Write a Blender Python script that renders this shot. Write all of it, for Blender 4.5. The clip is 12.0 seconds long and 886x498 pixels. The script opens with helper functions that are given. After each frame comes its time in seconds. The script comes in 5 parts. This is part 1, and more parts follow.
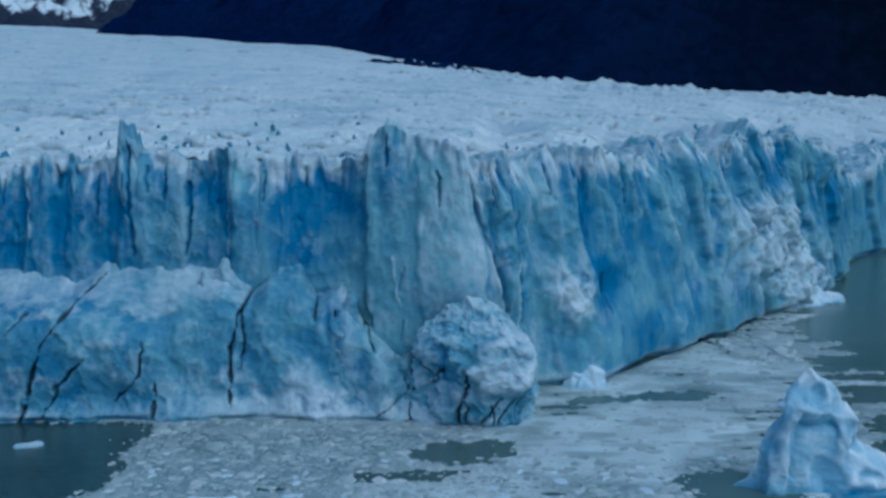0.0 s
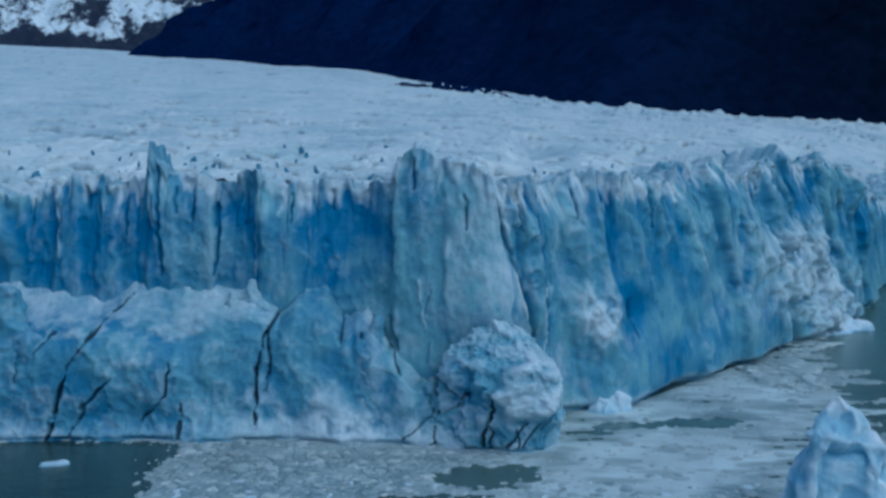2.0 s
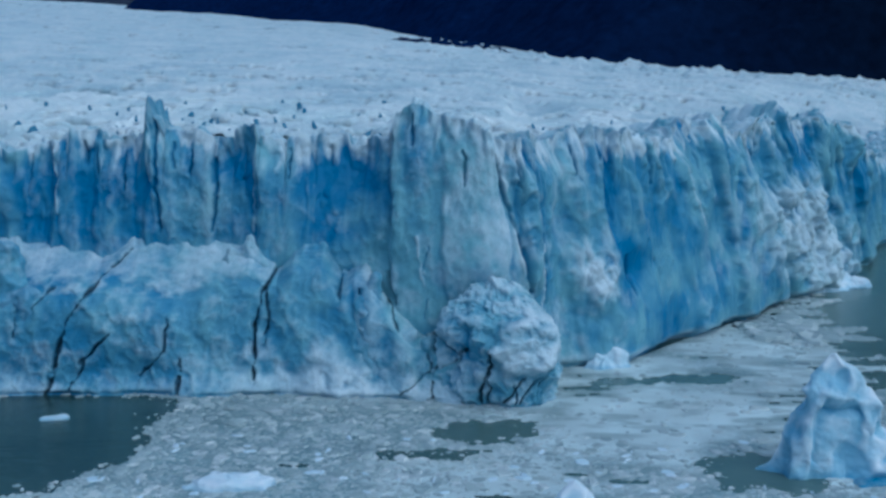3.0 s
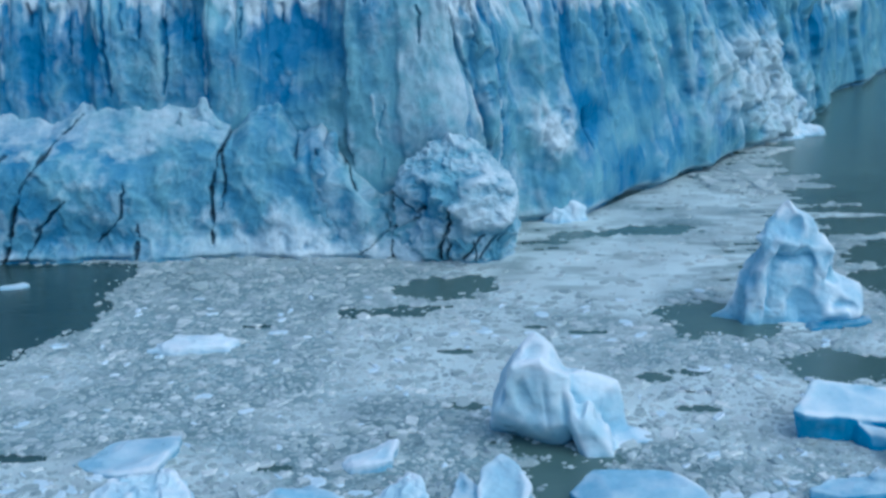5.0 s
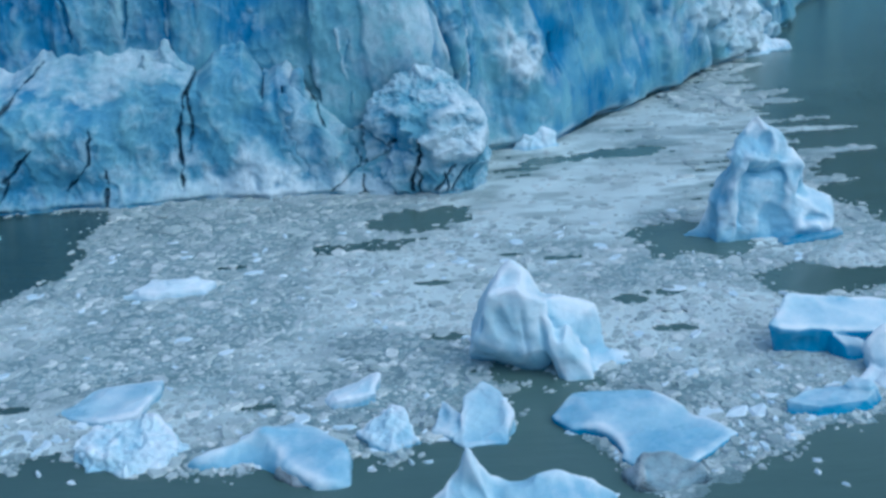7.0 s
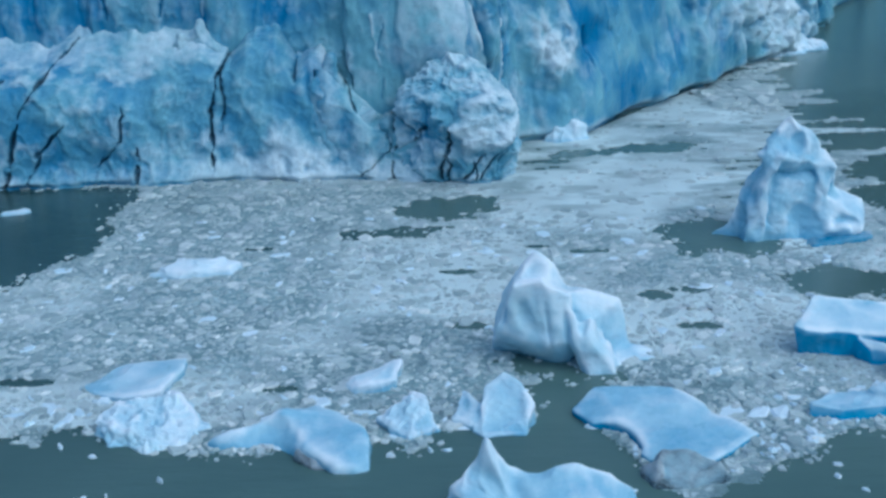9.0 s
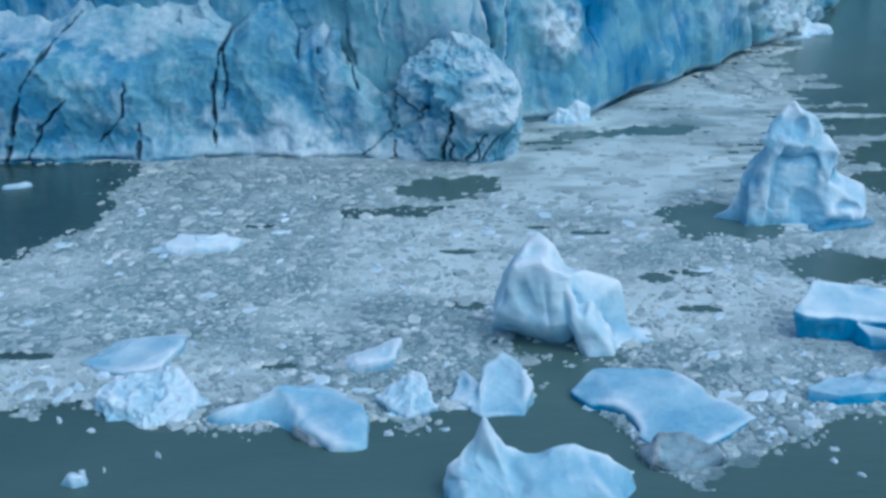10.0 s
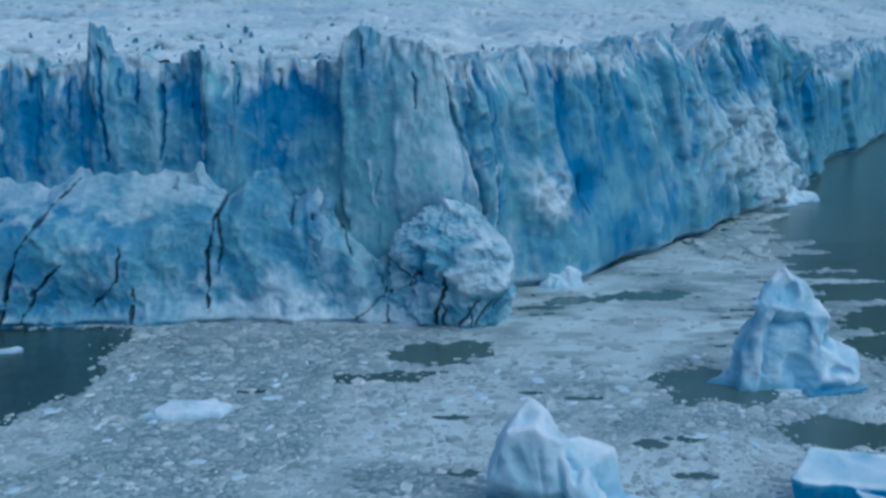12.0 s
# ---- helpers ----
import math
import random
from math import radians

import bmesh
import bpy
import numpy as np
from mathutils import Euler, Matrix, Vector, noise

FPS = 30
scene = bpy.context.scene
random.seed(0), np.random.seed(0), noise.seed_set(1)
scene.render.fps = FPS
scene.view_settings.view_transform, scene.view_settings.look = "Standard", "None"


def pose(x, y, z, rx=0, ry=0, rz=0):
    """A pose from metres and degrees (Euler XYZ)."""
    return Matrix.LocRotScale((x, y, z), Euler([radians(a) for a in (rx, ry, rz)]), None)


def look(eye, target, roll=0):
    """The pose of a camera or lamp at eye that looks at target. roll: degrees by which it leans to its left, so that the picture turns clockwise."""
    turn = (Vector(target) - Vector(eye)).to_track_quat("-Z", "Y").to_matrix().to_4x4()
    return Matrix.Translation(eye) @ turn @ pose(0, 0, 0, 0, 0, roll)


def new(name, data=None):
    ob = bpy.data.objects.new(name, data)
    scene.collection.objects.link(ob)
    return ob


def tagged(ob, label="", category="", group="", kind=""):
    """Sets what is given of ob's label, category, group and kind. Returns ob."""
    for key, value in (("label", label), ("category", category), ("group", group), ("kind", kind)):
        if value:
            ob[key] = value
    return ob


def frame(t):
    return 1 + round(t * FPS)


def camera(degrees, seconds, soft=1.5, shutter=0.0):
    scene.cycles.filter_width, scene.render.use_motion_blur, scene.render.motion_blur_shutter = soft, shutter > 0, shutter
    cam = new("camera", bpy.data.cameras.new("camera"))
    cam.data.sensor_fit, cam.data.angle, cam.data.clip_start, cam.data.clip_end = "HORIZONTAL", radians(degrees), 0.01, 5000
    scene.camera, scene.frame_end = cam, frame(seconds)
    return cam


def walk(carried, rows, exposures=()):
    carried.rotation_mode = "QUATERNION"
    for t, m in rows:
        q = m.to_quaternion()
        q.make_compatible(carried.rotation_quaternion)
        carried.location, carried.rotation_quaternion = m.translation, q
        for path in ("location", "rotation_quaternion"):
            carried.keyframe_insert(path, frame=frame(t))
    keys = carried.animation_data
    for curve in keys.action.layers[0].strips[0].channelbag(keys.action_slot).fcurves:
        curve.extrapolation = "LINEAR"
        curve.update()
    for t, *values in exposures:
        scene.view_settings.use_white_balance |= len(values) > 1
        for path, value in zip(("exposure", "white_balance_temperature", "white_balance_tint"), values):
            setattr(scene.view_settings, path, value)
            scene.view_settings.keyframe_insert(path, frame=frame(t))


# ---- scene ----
# ---- camera and walk ----
EYE = (0.0, 0.0, 72.0)
WALK = [
    (0.0, 83.030, 0.499, -0.938),
    (0.5, 83.493, 0.296, -1.031),
    (1.0, 84.053, 0.124, -1.039),
    (1.5, 84.525, 0.095, -0.015),
    (2.0, 84.137, 0.062, 0.372),
    (2.5, 83.273, -0.228, -0.170),
    (3.0, 82.070, -0.086, 0.307),
    (3.5, 80.468, 0.277, -0.253),
    (3.7, 79.687, 0.217, -0.690),
    (5.5, 74.064, 1.204, -2.210),
    (6.0, 73.105, 1.710, -2.441),
    (6.5, 72.808, 2.676, -3.569),
    (7.0, 72.077, 3.320, -3.905),
    (9.0, 71.630, 1.714, -2.073),
    (9.5, 71.047, 1.239, -1.908),
    (10.0, 70.680, 0.924, -1.769),
    (10.5, 71.748, 0.409, -1.468),
    (11.0, 73.602, 0.232, -1.381),
    (11.5, 76.066, 0.561, -1.695),
    (12.0, 78.431, 0.799, -2.094),
]
cam = camera(40, 12.0, soft=3.0)
walk(cam, [(t, pose(*EYE, rx, ry, rz)) for t, rx, ry, rz in WALK],
     exposures=[(0.0, -0.33, 4730, -8), (1.5, -0.37, 4730, -8), (3.0, -0.15, 4830, -8), (3.6, 0.03, 4880, -8), (5.5, 0.27, 5030, -8),
                (10.5, 0.23, 5030, -8), (12.0, -0.21, 4780, -8)])

# ---- light: overcast sky with a wide, weak sun ----
world = bpy.data.worlds.new("overcast_sky")
scene.world = world
world.use_nodes = True
wn = world.node_tree.nodes
wl = world.node_tree.links
sky = wn.new("ShaderNodeTexSky")
sky.sky_type = "NISHITA"
sky.sun_disc = False
sky.sun_elevation = radians(54)
sky.sun_rotation = radians(130)
sky.air_density, sky.dust_density, sky.ozone_density = 1.0, 3.0, 1.5
wl.new(sky.outputs[0], wn["Background"].inputs[0])
wn["Background"].inputs[1].default_value = 0.117
sun = new("sun", bpy.data.lights.new("sun", "SUN"))
sun.data.energy = 0.55
sun.data.angle = radians(80)
sun.data.color = (1.0, 0.96, 0.9)
sun.matrix_world = look((50, -42, 90), (0, 0, 0))

# ---- noise on arrays ----


def hash3(ix, iy, iz, k=0):
    n = (ix.astype(np.int64) * 374761393 + iy.astype(np.int64) * 668265263
         + iz.astype(np.int64) * 2147483647 + k * 1274126177) & 0xFFFFFFFF
    n = ((n ^ (n >> 13)) * 1274126177) & 0xFFFFFFFF
    n = ((n ^ (n >> 16)) * 2246822519) & 0xFFFFFFFF
    return ((n ^ (n >> 15)) & 0xFFFFFF) / float(0xFFFFFF)


def value_noise(x, y, z=0.0, k=0):
    """Smooth noise in -1..1."""
    x, y, z = np.broadcast_arrays(np.asarray(x, float), np.asarray(y, float), np.asarray(z, float))
    ix, iy, iz = np.floor(x), np.floor(y), np.floor(z)
    fx, fy, fz = x - ix, y - iy, z - iz
    fx, fy, fz = (f * f * f * (f * (f * 6 - 15) + 10) for f in (fx, fy, fz))
    total = 0.0
    for a in (0, 1):
        wa = fx if a else 1 - fx
        for b in (0, 1):
            wb = fy if b else 1 - fy
            for c in (0, 1):
                wc = fz if c else 1 - fz
                total = total + wa * wb * wc * hash3(ix + a, iy + b, iz + c, k)
    return total * 2 - 1


def fbm(x, y, z=0.0, octaves=4, k=0, gain=0.5):
    total, amp = 0.0, 1.0
    for i in range(octaves):
        total = total + amp * value_noise(np.asarray(x) * 2 ** i + 7.3 * i, np.asarray(y) * 2 ** i + 3.1 * i,
                                          np.asarray(z) * 2 ** i, k + i)
        amp *= gain
    return total


def ridged(x, y, z=0.0, octaves=4, k=0):
    total, amp = 0.0, 1.0
    for i in range(octaves):
        total = total + amp * (1 - np.abs(value_noise(np.asarray(x) * 2 ** i, np.asarray(y) * 2 ** i, np.asarray(z) * 2 ** i, k + i)))
        amp *= 0.5
    return total / 1.9


def cells(x, y, k=0):
    """Cell noise: nearest distance, gap to the second nearest, and a random number of the cell."""
    ix, iy = np.floor(x), np.floor(y)
    f1 = np.full(np.shape(x), 9.0)
    f2 = f1.copy()
    rnd = np.zeros(np.shape(x))
    for a in (-1, 0, 1):
        for b in (-1, 0, 1):
            cx, cy = ix + a, iy + b
            zero = np.zeros_like(cx)
            px = cx + hash3(cx, cy, zero, k + 11)
            py = cy + hash3(cx, cy, zero, k + 12)
            d = np.hypot(px - x, py - y)
            r = hash3(cx, cy, zero, k + 13)
            nearer = d < f1
            f2 = np.where(nearer, f1, np.minimum(f2, d))
            rnd = np.where(nearer, r, rnd)
            f1 = np.where(nearer, d, f1)
    return f1, f2 - f1, rnd


def scoops(x, y, k=0, tilt=0.7):
    """Shell-shaped hollows that meet in sharp ridges, as ice breaks; about 0..0.8, ridges high."""
    ix, iy = np.floor(x), np.floor(y)
    best = np.full(np.shape(x), 9.0)
    for a in (-1, 0, 1):
        for b in (-1, 0, 1):
            cx, cy = ix + a, iy + b
            zero = np.zeros_like(cx)
            dx = x - cx - hash3(cx, cy, zero, k + 1)
            dy = y - cy - hash3(cx, cy, zero, k + 2)
            lift = 0.45 * hash3(cx, cy, zero, k + 3)
            slope = tilt * ((hash3(cx, cy, zero, k + 4) - 0.5) * dx + (hash3(cx, cy, zero, k + 5) - 0.5) * dy)
            best = np.minimum(best, dx * dx + dy * dy + lift + slope)
    return best


def scoops3(x, y, z, k=0, tilt=0.7):
    """The same in space."""
    ix, iy, iz = np.floor(x), np.floor(y), np.floor(z)
    best = np.full(np.shape(x), 9.0)
    for a in (-1, 0, 1):
        for b in (-1, 0, 1):
            for c in (-1, 0, 1):
                cx, cy, cz = ix + a, iy + b, iz + c
                dx = x - cx - hash3(cx, cy, cz, k + 1)
                dy = y - cy - hash3(cx, cy, cz, k + 2)
                dz = z - cz - hash3(cx, cy, cz, k + 3)
                slope = tilt * ((hash3(cx, cy, cz, k + 4) - 0.5) * dx + (hash3(cx, cy, cz, k + 5) - 0.5) * dy)
                best = np.minimum(best, dx * dx + dy * dy + dz * dz + 0.4 * hash3(cx, cy, cz, k + 6) + slope)
    return best


def step(a, b, x):
    t = np.clip((x - a) / (b - a), 0, 1)
    return t * t * (3 - 2 * t)


def bump(x, z, cx, cz, rx, rz):
    """A soft patch, 1 at its middle."""
    return np.exp(-((x - cx) / rx) ** 2 - ((z - cz) / rz) ** 2)


def relief_of(F, reach):
    """How far each place of a grid stands out from its surroundings, -1..1 for half a metre."""
    B = F
    for _ in range(2):
        for axis in (0, 1):
            wide = np.concatenate([np.repeat(np.take(B, [0], axis), reach, axis), B, np.repeat(np.take(B, [-1], axis), reach + 1, axis)], axis)
            c = np.cumsum(wide, axis)
            n = B.shape[axis]
            B = (np.take(c, range(2 * reach, 2 * reach + n), axis) - np.take(c, range(n), axis)) / (2 * reach)
    return np.clip((F - B) / 0.5, -1, 1)


def away(x, z, *pts):
    """Distance in the (x, z) plane to a broken line, and how far along it, 0..1."""
    best = np.full(np.shape(x), 1e9)
    along = np.zeros(np.shape(x))
    n = len(pts) - 1
    for i in range(n):
        (ax, az), (bx, bz) = pts[i], pts[i + 1]
        dx, dz = bx - ax, bz - az
        t = np.clip(((x - ax) * dx + (z - az) * dz) / (dx * dx + dz * dz), 0, 1)
        d = np.hypot(x - ax - t * dx, z - az - t * dz)
        nearer = d < best
        best = np.where(nearer, d, best)
        along = np.where(nearer, (i + t) / n, along)
    return best, along


# ---- meshes ----


def mesh_from(name, verts, faces, material, tint=None, smooth=True):
    """A mesh from arrays. tint: rgb rows for the 'ice' attribute: dense blue, silt and painted shade, crushed white."""
    me = bpy.data.meshes.new(name)
    verts = np.asarray(verts, np.float32).reshape(-1, 3)
    faces = np.asarray(faces, np.int32)
    k = faces.shape[1]
    me.vertices.add(len(verts))
    me.vertices.foreach_set("co", verts.ravel())
    me.loops.add(faces.size)
    me.loops.foreach_set("vertex_index", faces.ravel())
    me.polygons.add(len(faces))
    me.polygons.foreach_set("loop_start", np.arange(0, faces.size, k, dtype=np.int32))
    me.polygons.foreach_set("use_smooth", np.full(len(faces), smooth))
    me.update(calc_edges=True)
    me.validate()
    if tint is not None:
        at = me.attributes.new("ice", "FLOAT_COLOR", "POINT")
        rgba = np.ones((len(verts), 4), np.float32)
        rgba[:, :3] = np.clip(tint, 0, 1)
        at.data.foreach_set("color", rgba.ravel())
    me.materials.append(material)
    return me


def grid_faces(rows, cols, keep=None):
    i = np.arange(rows - 1)[:, None] * cols + np.arange(cols - 1)[None]
    q = np.stack([i, i + 1, i + cols + 1, i + cols], -1).reshape(-1, 4)
    return q if keep is None else q[keep.ravel()]


def compact(verts, faces, tint):
    used = np.unique(faces)
    back = np.zeros(len(verts), np.int64)
    back[used] = np.arange(len(used))
    return verts[used], back[faces], tint[used]


def part(name, me, parent, label=""):
    ob = new(name, me)
    ob.parent = parent
    return tagged(ob, label)


# ---- materials ----


def material(name):
    m = bpy.data.materials.new(name)
    m.use_nodes = True
    return m, m.node_tree.nodes, m.node_tree.links, m.node_tree.nodes["Principled BSDF"]


def node(nodes, kind, **values):
    n = nodes.new(kind)
    for k, v in values.items():
        n.inputs[k].default_value = v
    return n


def ramp(nodes, *stops):
    n = nodes.new("ShaderNodeValToRGB")
    e = n.color_ramp.elements
    while len(e) < len(stops):
        e.new(0.5)
    for el, (p, c) in zip(e, stops):
        el.position = p
        el.color = (c, c, c, 1) if isinstance(c, (int, float)) else (*c, 1)
    return n


def mix(nodes, links, fac, a, b, blend="MIX"):
    n = nodes.new("ShaderNodeMix")
    n.data_type, n.blend_type = "RGBA", blend
    for socket, v in ((n.inputs[0], fac), (n.inputs[6], a), (n.inputs[7], b)):
        if isinstance(v, (int, float)):
            socket.default_value = v
        elif isinstance(v, tuple):
            socket.default_value = (*v, 1)
        else:
            links.new(v, socket)
    return n.outputs[2]


def maths(nodes, links, op, a, b=0.0, clamp=False):
    n = nodes.new("ShaderNodeMath")
    n.operation, n.use_clamp = op, clamp
    for socket, v in zip(n.inputs, (a, b)):
        if isinstance(v, (int, float)):
            socket.default_value = v
        else:
            links.new(v, socket)
    return n.outputs[0]


def noise_of(nodes, links, co, scale, detail=5.0, rough=0.55, stretch=None):
    n = node(nodes, "ShaderNodeTexNoise", Scale=scale, Detail=detail, Roughness=rough)
    if stretch:
        m = nodes.new("ShaderNodeMapping")
        m.inputs["Scale"].default_value = stretch
        links.new(co, m.inputs[0])
        co = m.outputs[0]
    links.new(co, n.inputs["Vector"])
    return n.outputs["Fac"]


def ice_material(name, pale, dense, white, silt_shade=(0.018, 0.032, 0.045), grain=1.0, rough=(0.35, 0.75), relief=0.5, mottle=0.8, streaks=0.32, flecks=0.8):
    """Glacier ice: pale ice, dense blue ice, crushed white ice, and the dark of silt and shaded gaps, shared out by the
    'ice' attribute and by noise.
    """
    m, n, l, bsdf = material(name)
    co = n.new("ShaderNodeTexCoord").outputs["Object"]
    at = n.new("ShaderNodeAttribute")
    at.attribute_name = "ice"
    sep = n.new("ShaderNodeSeparateColor")
    l.new(at.outputs["Color"], sep.inputs[0])
    big = noise_of(n, l, co, 0.09 * grain, 6, 0.6)
    streak = noise_of(n, l, co, 0.5 * grain, 6, 0.6, (1, 1, 0.16))
    fine = noise_of(n, l, co, 2.2 * grain, 8, 0.65)
    spot = noise_of(n, l, co, 0.35 * grain, 7, 0.7)
    # dense blue
    b = maths(n, l, "MULTIPLY_ADD", streak, streaks)
    b.node.inputs[2].default_value = -0.5 * streaks
    b2 = maths(n, l, "MULTIPLY_ADD", big, 0.5)
    b2.node.inputs[2].default_value = -0.25
    blue = maths(n, l, "ADD", maths(n, l, "ADD", sep.outputs[0], b), b2, True)
    col = mix(n, l, blue, pale, dense)
    # crushed white
    w = maths(n, l, "MULTIPLY_ADD", spot, flecks)
    w.node.inputs[2].default_value = -0.5 * flecks
    w2 = maths(n, l, "ADD", sep.outputs[2], w, True)
    wr = ramp(n, (0.15, 0.0), (0.9, 1.0))
    l.new(w2, wr.inputs[0])
    col = mix(n, l, wr.outputs[0], col, white)
    # fine mottling
    fr = ramp(n, (0.3, (0.78, 0.8, 0.82)), (0.7, (1.0, 1.0, 1.0)))
    l.new(fine, fr.inputs[0])
    col = mix(n, l, mottle, col, fr.outputs[0], "MULTIPLY")
    # dark of shaded gaps put into the colour, and silt on a few chunks
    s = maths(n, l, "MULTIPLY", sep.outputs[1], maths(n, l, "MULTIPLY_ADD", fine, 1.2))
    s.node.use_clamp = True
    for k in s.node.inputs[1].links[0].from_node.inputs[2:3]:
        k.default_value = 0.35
    col = mix(n, l, s, col, silt_shade)
    l.new(col, bsdf.inputs["Base Color"])
    rr = n.new("ShaderNodeMapRange")
    l.new(w2, rr.inputs[0])
    rr.inputs[3].default_value, rr.inputs[4].default_value = rough
    l.new(rr.outputs[0], bsdf.inputs["Roughness"])
    bsdf.inputs["IOR"].default_value = 1.31
    bp = n.new("ShaderNodeBump")
    bp.inputs["Strength"].default_value = relief
    bp.inputs["Distance"].default_value = 0.5 / grain
    hgt = maths(n, l, "ADD", maths(n, l, "MULTIPLY", fine, 0.5), spot)
    l.new(hgt, bp.inputs["Height"])
    l.new(bp.outputs[0], bsdf.inputs["Normal"])
    return m


CLIFF = ice_material("glacier_ice", (0.235, 0.445, 0.53), (0.032, 0.195, 0.40), (0.65, 0.725, 0.785), streaks=0.16, flecks=0.5, mottle=0.6)
FIELD = ice_material("weathered_ice", (0.60, 0.71, 0.745), (0.20, 0.36, 0.48), (0.79, 0.83, 0.845), grain=0.4)
BERG = ice_material("berg_ice", (0.54, 0.71, 0.80), (0.05, 0.29, 0.51), (0.79, 0.825, 0.885), grain=1.6, rough=(0.25, 0.6), relief=0.22, mottle=0.4)


def brash_material():
    m, n, l, bsdf = material("brash_ice")
    co = n.new("ShaderNodeTexCoord").outputs["Object"]
    isl = n.new("ShaderNodeNewGeometry").outputs["Random Per Island"]
    r = ramp(n, (0.0, (0.36, 0.44, 0.46)), (0.4, (0.50, 0.58, 0.60)), (0.8, (0.63, 0.69, 0.705)), (1.0, (0.85, 0.875, 0.88)))
    l.new(isl, r.inputs[0])
    f = noise_of(n, l, co, 3.0, 5)
    fr = ramp(n, (0.3, 0.78), (0.7, 1.0))
    l.new(f, fr.inputs[0])
    drift = ramp(n, (0.36, (0.74, 0.76, 0.78)), (0.62, (1.05, 1.02, 1.0)))
    l.new(noise_of(n, l, co, 0.11, 4, 0.6, (0.7, 1, 1)), drift.inputs[0])
    col = mix(n, l, 1.0, r.outputs[0], fr.outputs[0], "MULTIPLY")
    sep = n.new("ShaderNodeSeparateXYZ")
    l.new(co, sep.inputs[0])
    # chunks grow darker and greyer towards the cliff
    darken = n.new("ShaderNodeMapRange")
    darken.inputs[1].default_value, darken.inputs[2].default_value = 185.0, 270.0
    darken.inputs[3].default_value, darken.inputs[4].default_value = 0.0, 0.3
    l.new(sep.outputs[1], darken.inputs[0])
    col = mix(n, l, darken.outputs[0], col, (0.24, 0.30, 0.31))
    l.new(mix(n, l, 1.0, col, drift.outputs[0], "MULTIPLY"), bsdf.inputs["Base Color"])
    bsdf.inputs["Roughness"].default_value = 0.55
    return m


def slush_material():
    """Ground-up ice floating on the water: small pieces with wet gaps."""
    m, n, l, bsdf = material("ice_slush")
    co = n.new("ShaderNodeTexCoord").outputs["Object"]
    warp = n.new("ShaderNodeTexNoise")
    warp.inputs["Scale"].default_value = 0.8
    l.new(co, warp.inputs["Vector"])
    sum_ = n.new("ShaderNodeVectorMath")
    sum_.operation = "MULTIPLY_ADD"
    l.new(warp.outputs["Color"], sum_.inputs[0])
    sum_.inputs[1].default_value = (1.2, 1.2, 0)
    l.new(co, sum_.inputs[2])
    vor = node(n, "ShaderNodeTexVoronoi", Scale=1.0)
    vor.feature = "DISTANCE_TO_EDGE"
    l.new(sum_.outputs[0], vor.inputs["Vector"])
    vc = node(n, "ShaderNodeTexVoronoi", Scale=1.0)
    l.new(sum_.outputs[0], vc.inputs["Vector"])
    tone = n.new("ShaderNodeSeparateColor")
    l.new(vc.outputs["Color"], tone.inputs[0])
    pr = ramp(n, (0.0, (0.20, 0.30, 0.32)), (0.5, (0.38, 0.48, 0.50)), (1.0, (0.62, 0.70, 0.72)))
    l.new(tone.outputs[0], pr.inputs[0])
    er = ramp(n, (0.02, 0.0), (0.16, 1.0))
    l.new(vor.outputs["Distance"], er.inputs[0])
    col = mix(n, l, er.outputs[0], (0.22, 0.31, 0.34), pr.outputs[0])
    big = noise_of(n, l, co, 0.05, 5, 0.6)
    br = ramp(n, (0.3, 0.7), (0.65, 1.0))
    l.new(big, br.inputs[0])
    at = n.new("ShaderNodeAttribute")
    at.attribute_name = "ice"
    sep = n.new("ShaderNodeSeparateColor")
    l.new(at.outputs["Color"], sep.inputs[0])
    col = mix(n, l, sep.outputs[2], col, (0.71, 0.79, 0.80))
    col = mix(n, l, sep.outputs[0], col, (0.17, 0.25, 0.26))
    col = mix(n, l, 1.0, col, br.outputs[0], "MULTIPLY")
    l.new(col, bsdf.inputs["Base Color"])
    bsdf.inputs["Roughness"].default_value = 0.5
    bp = n.new("ShaderNodeBump")
    bp.inputs["Strength"].default_value, bp.inputs["Distance"].default_value = 0.5, 0.2
    l.new(er.outputs[0], bp.inputs["Height"])
    l.new(bp.outputs[0], bsdf.inputs["Normal"])
    return m


